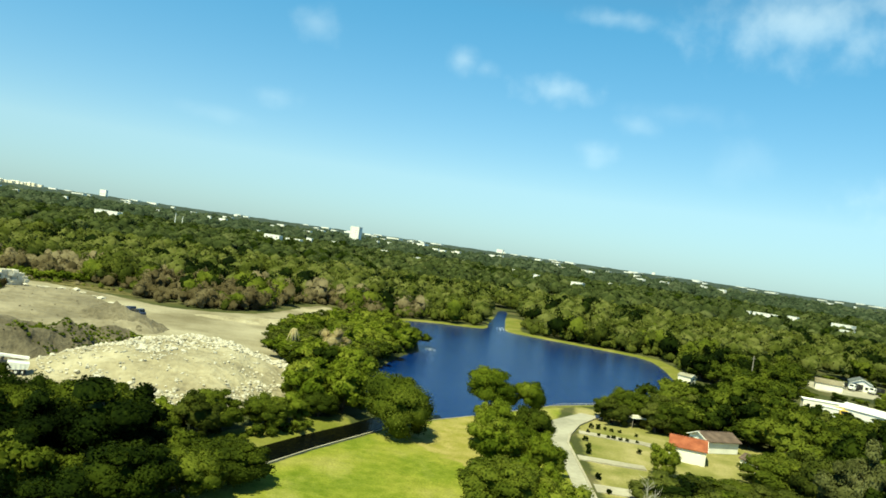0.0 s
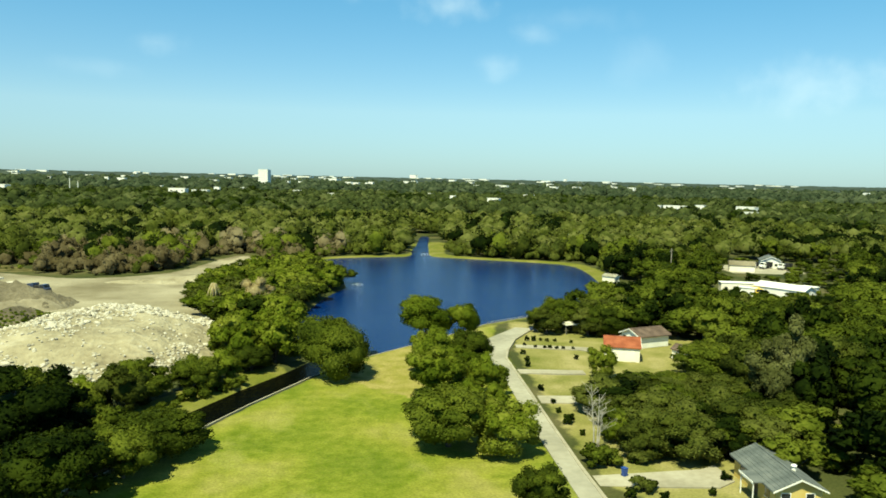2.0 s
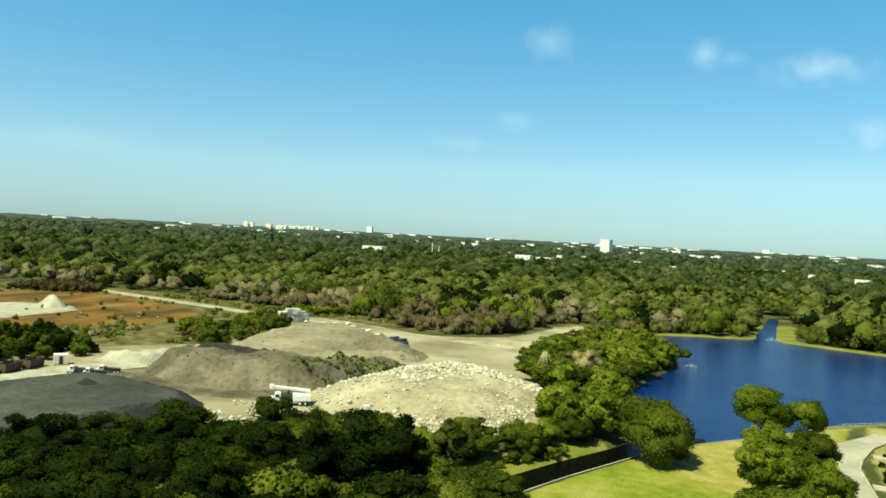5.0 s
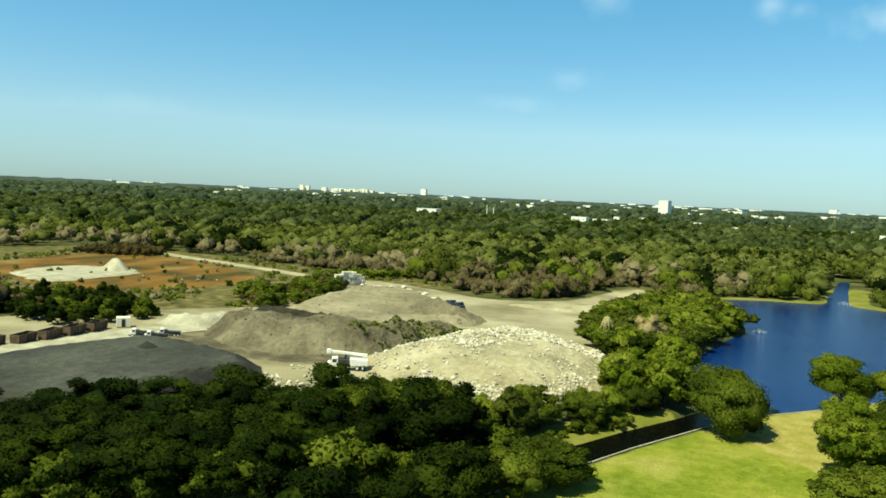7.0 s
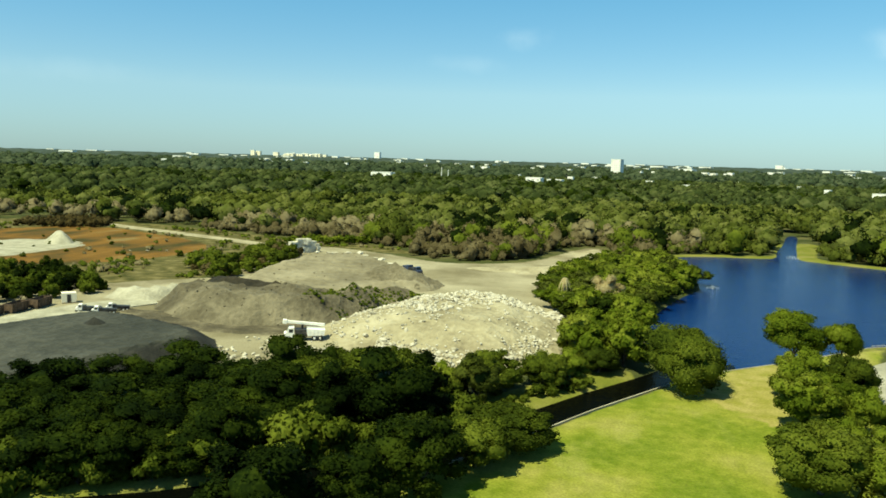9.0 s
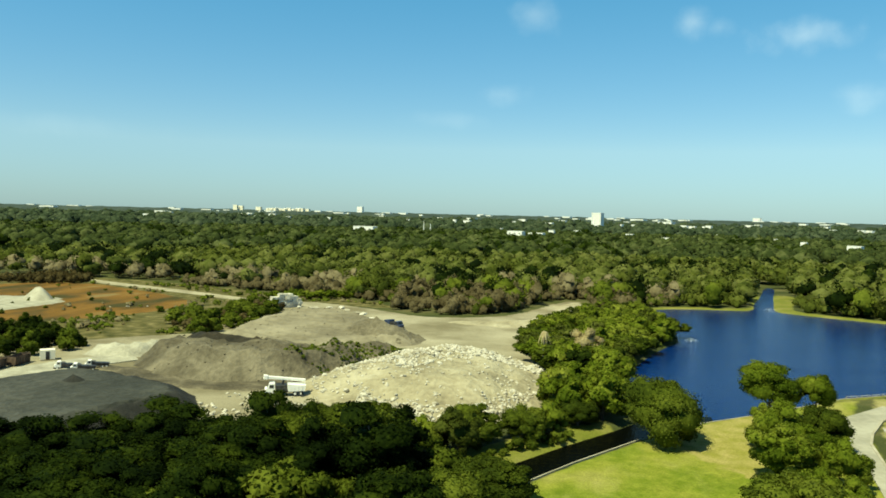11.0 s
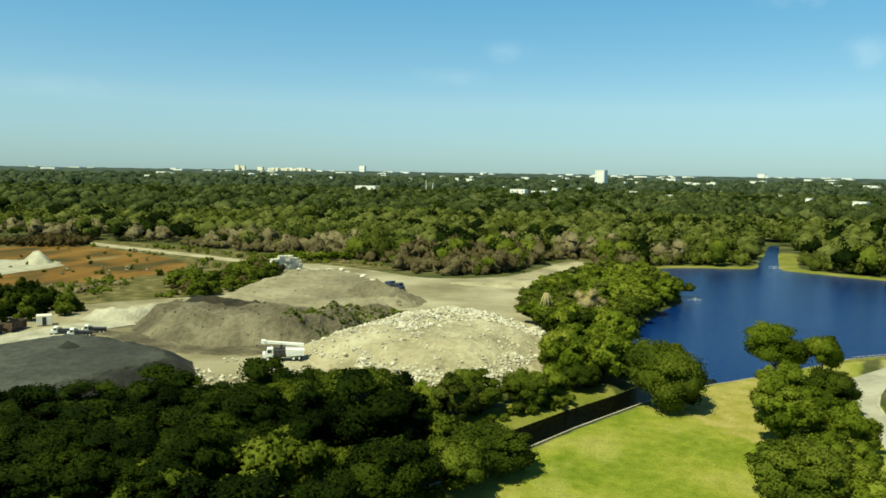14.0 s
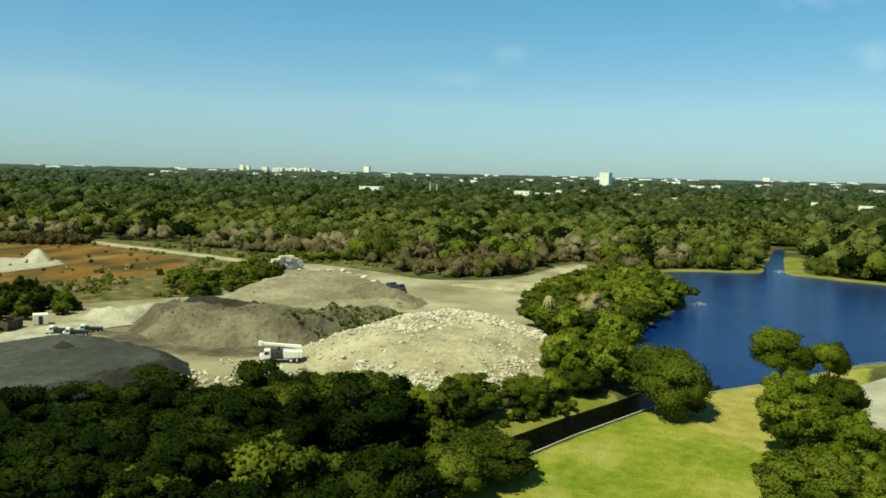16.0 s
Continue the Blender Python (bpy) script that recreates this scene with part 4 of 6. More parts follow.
for i, (x, y) in enumerate(scatter(EAST, 6.6, 8, open_wood)):
    # more dark kinds at the near right, partly for lens vignetting
    kind = (FAR_OAKS * 3 + FAR_DARKS + OLIVES)[rng.randint(18)] if y > 122 or x < 76 else (FAR_DARKS * 3 + OLIVE_OAKS + OAKS[:2])[rng.randint(13)]
    r, h = rng.uniform(4.2, 6.4), rng.uniform(8.5, 12.5)
    if y < 128 and x < 76:
        r, h = r * 0.85, rng.uniform(5.0, 7.6)
    if 54 < x < 82 and 108 < y < 137:
        r, h = r * 0.75, min(h, rng.uniform(2.6, 4.0))
    away = math.hypot(x, y)
    if 24 < math.degrees(math.atan2(x, y)) < 28.5 and 200 < away < 282:
        h = min(h, max(2.6, 36.5 - 35.0 * away / 278))
        r = min(r, h * 0.9)
    if 33 < math.degrees(math.atan2(x, y)) < 41.5 and 195 < away < 400:
        h = min(h, max(2.6, 36.5 - 34.0 * away / 270) * rng.uniform(0.8, 1.15) if away < 270 else 3.4)
        r = min(r, h * 0.8)
    plant(kind, x, y, r / 5, rng.uniform(0, 360), tall=h / 10 / (r / 5), group="woods beside the houses")
THICKET = [(50, 87.7), (47.5, 97.0), (54, 109.3), (60, 118.6), (66, 122.7), (80, 120.7), (84, 100.1), (70, 85.7), (57, 87.7)]
for i, (x, y) in enumerate(scatter(THICKET, 4.3, 21, lambda x, y: math.hypot(x - 49, y - 94.5) > 4.6)):
    kind = (OAKS[:2] + OLIVE_OAKS * 2 + DARKS[:2])[rng.randint(8)]
    r, h = rng.uniform(3.6, 5.0), rng.uniform(5.0, 7.5) * (0.42 if y > 111 and x > 52 else 1.0)
    plant(kind, x, y, r / 5, rng.uniform(0, 360), tall=h / 10 / (r / 5), group="thicket behind the lane")
MOSSY = tree_kind("moss_hung_tree", 54, 4.8, 0.6, 10.4, 30, 6000, 0.18, LEAF_MOSS, "tall pale grey-green tree hung with moss", ragged=0.5)
for x, y, s in ((80.0, 102.5, 0.9), (85.5, 106, 1.0)):
    plant(MOSSY, x, y, 1.08 * s, x * 20, tall=1.12, group="moss-hung trees")
plant(BRIGHTS[0], 62, 127.9, 0.62, 90, tall=1.1, label="small bright yellow-green tree in front of a house")
plant(BRIGHTS[1], 48.9, 94.6, 0.56, 10, tall=0.9, label="small bright green tree on a dry lot")
for x, y, s in ((66.5, 167.5, 0.8), (74, 173.7, 0.95), (67.5, 175.2, 0.95), (75.5, 163.9, 0.85), (78, 171.1, 1.0), (80.5, 163.9, 0.9), (73, 177.3, 0.9)):
    plant(OLIVE_OAKS[0] if int(x) % 3 == 0 else OAKS[int(x) % 4], x, y, 1.12 * s, x * 40, tall=0.92, label="green oak at the end of the lane", group="trees at the turnaround")

# rows of garden shrubs
for k, (x, y) in enumerate(((59.2, 161.0), (60.7, 160.8), (62.2, 160.5), (63.3, 159.2), (65.1, 158.9), (68.3, 157.1), (56.7, 155.6), (58.4, 153.4), (60.2, 152.5), (61.3, 152.1), (62.6, 151.4), (63.9, 151.0), (66.1, 150.6))):
    plant(SHRUBS[k % 2], x, y, rng.uniform(0.62, 0.8), 60 * k, group="garden shrubs")
for x, y, s in ((52.4, 141.8, 1.1), (51.0, 137.5, 1.0), (53.6, 147.9, 1.0), (47.6, 121.1, 1.0), (46.9, 113.5, 0.85), (45.9, 108.5, 0.85), (63.2, 142.2, 0.9), (44.4, 86.3, 1.5), (47.5, 86.5, 1.3), (41.9, 76.4, 1.2), (45.5, 74.8, 1.1), (52, 75.4, 0.9), (45.4, 98.0, 0.8)):
    plant(SHRUBS[int(x) % 2], x, y, 0.95 * s, x * 33, group="garden shrubs")

for i, (x, y) in enumerate(scatter([(-138, 304), (-112, 318), (-102, 332), (-110, 338), (-140, 316)], 3.4, 17)):
    plant(FAR_BRIGHTS[i % 2], x, y, rng.uniform(0.42, 0.6), 40 * i, tall=0.8, label="bright green bushy tree beside the track", group="bushes behind the blocks")
for i, (x, y) in enumerate(scatter([(-292, 322), (-258, 328), (-250, 338), (-266, 362), (-294, 356)], 3.6, 18)):
    plant(DRY_BUSHES[i % 2], x, y, rng.uniform(0.8, 1.4), 40 * i, group="dry bushes")
# bushes along the far bank of the canal
for i, (x, y) in enumerate(scatter([(-3, 133), (-13.5, 118.8), (-27, 99.5), (-40, 85.5), (-51, 78), (-61, 73), (-98, 55), (-99, 58), (-62, 76), (-52, 81), (-42, 88.5), (-29, 102.5), (-15, 121), (-6, 134)], 2.0, 16)):
    plant(BUSHES[i % 3], x, y, rng.uniform(0.7, 1.35) if y < 112 else rng.uniform(0.3, 0.62), 50 * i, group="bank bushes")
for i, (x, y) in enumerate(scatter([(-138, 226), (-118, 212), (-112, 240), (-118, 276), (-130, 290), (-142, 280), (-134, 250)], 3.6, 12)):
    plant((BUSHES + DRY_BUSHES[:1])[i % 4], x, y, rng.uniform(0.6, 1.2), 50 * i, group="scrub bushes")
for i, (x, y) in enumerate(scatter([(-186, 176), (-165, 160), (-146, 160), (-140, 170), (-135, 182), (-143, 192), (-168, 200), (-190, 196)], 4.4, 13)):
    plant((FAR_DARKS + BUSHES)[i % 6], x, y, rng.uniform(0.45, 0.62) if i % 6 < 3 else rng.uniform(0.8, 1.3), 50 * i, group="scrub bushes")
for i, (x, y) in enumerate(scatter([(-215, 215), (-160, 240), (-150, 275), (-185, 300), (-240, 320), (-255, 260)], 18.0, 14, lambda x, y: lumps(np.array(x), np.array(y), 60, 2) > 0.35)):
    plant(BUSHES[i % 3], x, y, rng.uniform(0.25, 0.6), 50 * i, group="scrub bushes")


# bare dead trees beside the lane
def dead_tree(x, y, stems, limbs, low, reach, seed, label):
    """Pale leafless stems with thin, spreading limbs that fork into twigs."""
    rng = np.random.RandomState(seed)
    base = thing("dead_tree", pose(x, y, 0), label, "tree")
    lines = []
    for lean, tall in stems:
        dig = bmesh.new()
        pts = [Vector((lean * 0.4, 0, -0.2)), Vector((lean * 0.6 + 0.06, 0.05, tall * 0.33)), Vector((lean, 0.1, tall * 0.66)), Vector((lean * 1.25 - 0.1, 0, tall))]
        tube(dig, pts, [0.13, 0.10, 0.065, 0.015], 7)
        part("trunk", dig, DEADWOOD, base)
        lines.append((pts, tall))
    for k in range(limbs):
        pts, tall = lines[k % len(lines)]
        up = rng.uniform(low, 0.95)
        at = up * 3
        s0 = pts[min(2, int(at))].lerp(pts[min(2, int(at)) + 1], at - min(2, int(at)))
        a, ln = k * 2.4 + rng.uniform(-0.4, 0.4), reach * rng.uniform(0.45, 1.0) * (1.15 - 0.6 * up)
        e = s0 + Vector((math.cos(a) * ln, math.sin(a) * ln, ln * rng.uniform(0.25, 0.9)))
        dig = bmesh.new()
        tube(dig, [s0, s0.lerp(e, 0.5) + Vector((0, 0, rng.uniform(-0.1, 0.25))), e], [0.035, 0.024, 0.008], 4)
        for b_ in range(5):
            s1 = s0.lerp(e, 0.3 + 0.14 * b_)
            tube(dig, [s1, s1 + Vector((rng.uniform(-0.5, 0.5), rng.uniform(-0.5, 0.5), rng.uniform(0.1, 0.8)))], [0.015, 0.006], 3)
        part("branch", dig, DEADWOOD, base)
    return base


dead_tree(44.4, 91.4, ((-0.7, 9.2), (0.3, 8.0), (0.7, 5.6)), 44, 0.40, 3.0, 3, "bare pale dead tree with spreading branches beside the lane")
dead_tree(50.6, 91.2, ((-0.3, 2.8), (0.4, 2.4), (0.0, 2.0)), 16, 0.15, 1.6, 5, "small bare dead bush with pale twigs on a dry lot")
plant(SHRUBS[0], 56.2, 79.1, 1.1, 20, label="low garden shrub at the corner of a cottage")
# clipped hedge, round olive bush and a dark bush near it
plant(HEDGES[0], 44.4, 86.2, 1.75, 0, tall=0.85, label="clipped green hedge beside a driveway")
plant(HEDGES[0], 42.7, 86.6, 1.5, 90, tall=0.9, label="clipped green hedge beside a driveway")
plant(HEDGES[1], 48.2, 86.6, 1.75, 40, tall=0.8, label="round olive-green bush beside a driveway")
plant(SHRUBS[1], 45.4, 103.2, 1.45, 40, tall=0.95, label="round dark bush beside the lane")
plant(HEDGES[1], 44.6, 78.0, 1.0, 130, tall=0.9, label="round olive-green bush near the lane")


# ---- woods to the horizon ----
def woods(name, places, seed, lobes, count, size, mat, label, radius=4.6, low=1.0, high=10.0, grow=(0.7, 1.3), lift=None):
    """Many trees too far to be told apart, joined."""
    rng = np.random.RandomState(seed)
    kinds = []
    for s in range(5):
        v, f, n_, c, r, q = foliage(seed * 10 + s, radius, low, high, lobes, count, size)
        cv, cf, _ = core(c[:3], r[:3] * np.array((1.25, 1.15, 1.15))[: len(r)], q, 0.92)
        away = cv - np.array([0, 0, (low + high) / 2 - 1])
        away /= np.linalg.norm(away, axis=1)[:, None] + 1e-6
        kinds.append((np.concatenate([v, cv]), np.concatenate([f, cf + len(v)]), np.concatenate([n_, away])))
    places = np.asarray(places, float)
    vs, fs, ns, at = [], [], [], 0
    pick = rng.randint(0, 5, len(places))
    for (x, y), k in zip(places, pick):
        v, f, n_ = kinds[k]
        a, s, t = rng.uniform(0, 6.283), rng.uniform(*grow), rng.uniform(0.8, 1.15)
        m = np.array([[math.cos(a), -math.sin(a), 0], [math.sin(a), math.cos(a), 0], [0, 0, 1]])
        base = max(0.0, (math.hypot(x, y) - 1500) / 2900) * 24 if lift is None else lift(x, y)
        vs.append((v * (s, s, s * t)) @ m.T + (x, y, base))
        ns.append(n_ @ m.T)
        fs.append(f + at)
        at += len(v)
    me = fast_mesh(name, np.concatenate(vs), np.concatenate(fs), mat, np.concatenate(ns))
    return tagged(new(name, me), label, "woods", kind="stuff")


def ring(seed, near, far, gap, lo=-52, hi=52):
    """Evenly strewn places in a wedge ahead, outside yard, lake and clearings."""
    rng = np.random.RandomState(seed)
    n_ = int(0.5 * (far**2 - near**2) * radians(hi - lo) / gap**2)
    d = np.sqrt(rng.uniform(near**2, far**2, n_))
    a = np.radians(rng.uniform(lo, hi, n_))
    x, y = d * np.sin(a), d * np.cos(a)
    ok = np.ones(n_, bool)
    ok &= inside(LAKE, x, y) < np.where(y > 352, -4, -6)
    for poly, margin in ((YARD, 6), (SCRUB, 2), (BANK, 1.5), (EAST, 0), (SPIT, 0), (BELT, 2), (LOTS, 6), (LAWN, 6), (CANAL, 6)):
        ok &= inside(poly, x, y) < -margin
    for cx, cy, r in ((176, 233, 17), (207, 287, 20), (226, 294, 14), (122, 248, 16), (-250, 346, 7), (-224, 336, 7), (-200, 326, 7), (-184, 319, 7), (-169, 312, 7), (-155, 306, 7), (-142, 300, 7)):
        ok &= (x - cx) ** 2 + (y - cy) ** 2 > r * r
    ok &= ~((y < 172) & (x > -125) & (x < 0))
    ok &= ~((y < 228) & (x > -24) & (x < 22))
    return x[ok], y[ok], rng.rand(ok.sum())


TONES = (("dark", LEAF_DARK_SHADED, 0.0, 0.24), ("green", LEAF_OAK, 0.24, 0.58), ("bright", LEAF_BRIGHT, 0.58, 0.68), ("olive", LEAF_OLIVE, 0.68, 1.01))
for zone_n, (near, far, gap, lobes, count, size, rad) in enumerate(((90, 360, 7.0, 9, 170, 0.52, 4.8), (360, 640, 9.0, 7, 90, 0.80, 5.8), (640, 1500, 19.5, 4, 32, 1.7, 9.8), (1480, 2900, 35.0, 2, 14, 3.4, 17.0))):
    x, y, pickv = ring(101 + zone_n, near, far, gap)
    pickv = np.clip(0.5 + 0.62 * (pickv - 0.5) + 0.30 * lumps(x, y, (70, 110, 200, 380)[zone_n], 7 + zone_n), 0, 1)
    edge_of_yard = np.maximum(inside(SCRUB, x, y), inside(YARD, x, y)) > -46
    dull = edge_of_yard & (lumps(x, y, 60, 12) + 1.2 * (pickv - 0.5) > -0.25) & (x < 40)
    if zone_n < 2:
        woods("bare_woods", np.stack([x[dull], y[dull]], 1), 1 + zone_n, 9, 230, 0.40, LEAF_GREY, "leafless grey-brown thicket at the edge of the yard", rad * 0.72, 0.0, 8.0)
    else:
        dull[:] = False
    for k, (tone, mat, lo, hi) in enumerate(TONES):
        # farther zones switch to paler, then bluer leaves that carry the haze
        mat = (LEAF_WOODS_HAZED if mat is LEAF_BRIGHT else mat, LEAF_WOODS_HAZED if mat in (LEAF_BRIGHT, LEAF_OAK) else mat, LEAF_DISTANT_HAZED if mat is not LEAF_DARK_SHADED else mat, LEAF_REMOTE_HAZED)[zone_n]
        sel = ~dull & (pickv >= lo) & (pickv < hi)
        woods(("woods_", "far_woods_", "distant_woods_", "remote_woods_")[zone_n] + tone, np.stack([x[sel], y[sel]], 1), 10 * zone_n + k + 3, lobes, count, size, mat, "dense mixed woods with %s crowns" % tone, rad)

# brush that closes the edge of the woods to the ground
x, y, pickv = ring(140, 110, 420, 3.9)
rim = (np.maximum(inside(SCRUB, x, y), inside(YARD, x, y)) > -44) & (x < 40)
woods("bare_brush", np.stack([x[rim & (pickv < 0.8)], y[rim & (pickv < 0.8)]], 1), 61, 6, 110, 0.30, LEAF_GREY, "low grey-brown brush along the yard", 2.7, -0.2, 4.4)
rim2 = rim & (pickv >= 0.8) | (np.maximum(inside(LAKE, x, y), inside(BANK, x, y)) > -26) & (y > 225) & (x > 5)
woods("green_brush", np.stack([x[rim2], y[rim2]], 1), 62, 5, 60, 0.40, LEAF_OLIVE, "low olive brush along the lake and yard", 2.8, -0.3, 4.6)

# low weeds over the scrub
rng8 = np.random.RandomState(150)
x, y, pickv = rng8.uniform(-300, -80, 5200), rng8.uniform(170, 350, 5200), rng8.rand(5200)
here = (inside(SCRUB, x, y) > 1) & (inside(YARD, x, y) < -1) & (lumps(x, y, 35, 4) + 0.6 * pickv > 0.35) & ((inside(ORANGE, x, y) < 0) | (pickv > 0.93) & (lumps(x, y, 26, 9) > 0.15)) & (np.abs(y - np.interp(x, (-256, -237, -197, -167, -140), (350, 341, 325, 312, 299))) > 7)
for tone, mat, lo, hi in (("green", LEAF_OAK, 0, 0.45), ("olive", LEAF_OLIVE, 0.45, 0.8), ("dry", LEAF_GREY, 0.8, 1.01)):
    sel = here & (pickv * 7 % 1 >= lo) & (pickv * 7 % 1 < hi)
    woods("scrub_weeds_" + tone, np.stack([x[sel], y[sel]], 1), 81, 3, 16, 0.28, mat, "low %s weeds over open scrub" % tone, 1.0, -0.1, 1.1, grow=(0.5, 1.7))

# weeds on the dirt ridges
def on_ridge(x, y):
    a, b = np.array([x]), np.array([y])
    return float(max(weedy_z(a, b)[0], ridge_z(a, b)[0], 0.0)) - 0.1


spots = [(x, y) for x, y in scatter([(-72, 168), (-62, 168), (-50, 186), (-44, 200), (-53, 206), (-69, 190)], 0.7, 15) if lumps(np.array(x), np.array(y), 9, 3) > -0.35]
woods("ridge_weeds", spots, 85, 4, 34, 0.12, LEAF_OAK, "low green weeds over a dirt bank", 0.55, -0.15, 0.28, grow=(0.5, 1.5), lift=on_ridge)

# canopy from there to the horizon, as one uneven sheet; its bluish colour paints in haze
az, dist = np.radians(np.arange(-54, 54, 0.36)), np.concatenate([np.arange(2700, 4900, 16.0)])
A, D = np.meshgrid(az, dist)
X_, Y_ = D * np.sin(A), D * np.cos(A)
rng3 = np.random.RandomState(77)
bumps = rng3.uniform(-1, 1, (len(dist) // 2 + 2, len(az) // 4 + 2))
bumps = np.repeat(np.repeat(bumps, 2, 0), 4, 1)[: len(dist), : len(az)]
bumps = (bumps + np.roll(bumps, 1, 1) + np.roll(bumps, 2, 1)) / 3
Z_ = 8.5 + 1.5 * lumps(X_, Y_, 110, 3) + 4.5 * bumps + rng3.uniform(-1.5, 1.5, A.shape) + np.clip((D - 1500) / 2900, 0, 1) * 26
Z_[0] = 0
i = (np.arange(len(dist) - 1)[:, None] * len(az) + np.arange(len(az) - 1)[None]).ravel()
canopy = new("horizon_canopy", fast_mesh("horizon_canopy", np.stack([X_, Y_, Z_], -1).reshape(-1, 3), np.stack([i, i + 1, i + 1 + len(az), i + len(az)], 1), material("far_canopy_hazed", ((0.014, 0.024, 0.018), (0.028, 0.042, 0.032), (0.050, 0.066, 0.050)), scale=0.02, island=0.0, fine=9.0)))
tagged(canopy, "tree canopy stretching to the horizon, coloured bluish green for haze", "woods", kind="stuff")

# ---- houses ----
def window(parent, x, z, w, h, y, facing=-1, frame_mat=None):
    """A framed window on a wall that faces along y."""
    f = frame_mat or WHITE_PAINT
    o = 0.03 * facing
    fr = boxes((x - w / 2 - 0.08, x + w / 2 + 0.08, min(y, y + 2 * o), max(y, y + 2 * o), z + h, z + h + 0.08), (x - w / 2 - 0.08, x + w / 2 + 0.08, min(y, y + 3 * o), max(y, y + 3 * o), z - 0.1, z), (x - w / 2 - 0.08, x - w / 2, min(y, y + 2 * o), max(y, y + 2 * o), z, z + h), (x + w / 2, x + w / 2 + 0.08, min(y, y + 2 * o), max(y, y + 2 * o), z, z + h))
    win = part("window", fr, f, parent)
    part("pane", boxes((x - w / 2, x + w / 2, min(y, y + o), max(y, y + o), z, z + h)), GLASS, win)
    return win


def house(name, m, width, length, eave, ridge, roof_mat, wall_mat, label, front=(), side=(), over=0.5):
    """A gabled house: its ridge runs along y, its front gable looks to -y."""
    h = thing(name, m, label, "house")
    w, l_ = width / 2, length / 2
    dig = bmesh.new()
    loop = [(-w, 0), (w, 0), (w, eave), (0, ridge), (-w, eave)]
    ends = [[dig.verts.new((x, y, z)) for x, z in loop] for y in (-l_, l_)]
    dig.faces.new(ends[0])
    dig.faces.new(ends[1][::-1])
    for k in range(5):
        dig.faces.new((ends[0][k], ends[1][k], ends[1][(k + 1) % 5], ends[0][(k + 1) % 5]))
    bmesh.ops.recalc_face_normals(dig, faces=dig.faces)
    part("wall", dig, wall_mat, h)
    rise = (ridge - eave) / w
    for s in (-1, 1):
        dig = bmesh.new()
        prof = [(0, ridge + 0.05), (s * (w + over), eave - over * rise + 0.05), (s * (w + over), eave - over * rise + 0.22), (0, ridge + 0.24)]
        e2 = [[dig.verts.new((x, y, z)) for x, z in prof] for y in (-l_ - over, l_ + over)]
        dig.faces.new(e2[0])
        dig.faces.new(e2[1][::-1])
        for k in range(4):
            dig.faces.new((e2[0][k], e2[1][k], e2[1][(k + 1) % 4], e2[0][(k + 1) % 4]))
        bmesh.ops.recalc_face_normals(dig, faces=dig.faces)
        slope = part("roof", dig, roof_mat, h)
        # courses of the roof covering, each a low step
        n_c = int(math.hypot(w + over, (w + over) * rise) / 0.45)
        for k in range(n_c):
            dig = bmesh.new()
            t0 = k / n_c
            x0, z0 = s * (w + over) * (1 - t0), eave - over * rise + 0.22 + (w + over) * rise * t0
            x1, z1 = s * (w + over) * (1 - t0 - 0.9 / n_c), z0 + (w + over) * rise * 0.9 / n_c
            q = [dig.verts.new(p) for p in ((x0, -l_ - over, z0 + 0.05), (x0, l_ + over, z0 + 0.05), (x1, l_ + over, z1 + 0.012), (x1, -l_ - over, z1 + 0.012))]
            q2 = [dig.verts.new(p) for p in ((x0, -l_ - over, z0 + 0.004), (x0, l_ + over, z0 + 0.004))]
            dig.faces.new(q if s > 0 else q[::-1])
            dig.faces.new((q[0], q2[0], q2[1], q[1]) if s > 0 else (q[1], q2[1], q2[0], q[0]))
            part("roof_course", dig, roof_mat, slope)
        dig = bmesh.new()
        e = [(-s * 0.0, ridge + 0.02), (s * (w + over), eave - over * rise + 0.02), (s * (w + over), eave - over * rise + 0.20), (0, ridge + 0.22)]
        for y0 in (-l_ - over - 0.06,):
            f1 = [dig.verts.new((x, y0, z)) for x, z in e]
            f2 = [dig.verts.new((x, y0 + 0.055, z)) for x, z in e]
            dig.faces.new(f1)
            dig.faces.new(f2[::-1])
            for k in range(4):
                dig.faces.new((f1[k], f2[k], f2[(k + 1) % 4], f1[(k + 1) % 4]))
        bmesh.ops.recalc_face_normals(dig, faces=dig.faces)
        part("fascia", dig, WHITE_PAINT, h)
    part("ridge_cap", boxes((-0.14, 0.14, -l_ - over, l_ + over, ridge + 0.2, ridge + 0.3), bevel=0.03), roof_mat, h)
    for x, z, ww, hh in front:
        window(h, x, z, ww, hh, -l_)
    for y, z, ww, hh in side:
        win = part("window", boxes((-w - 0.06, -w, y - ww / 2 - 0.08, y + ww / 2 + 0.08, z - 0.1, z), (-w - 0.06, -w, y - ww / 2 - 0.08, y + ww / 2 + 0.08, z + hh, z + hh + 0.08)), WHITE_PAINT, h)
        part("pane", boxes((-w - 0.03, -w, y - ww / 2, y + ww / 2, z, z + hh)), GLASS, win)
    return h


red = house("red_roof_house", pose(73.3, 142.2, 0, 0, 0, 66), 7.4, 7.0, 2.9, 4.3, TILE_RED, WARM_WALL, "small white stucco house with a red-orange roof", front=((0, 1.0, 1.1, 1.0),), side=((2.0, 1.0, 0.8, 0.9),), over=0.3)
part("door", boxes((-3.77, -3.7, -2.6, -1.7, 0.1, 2.15), bevel=0.01), WARM_WALL, red)
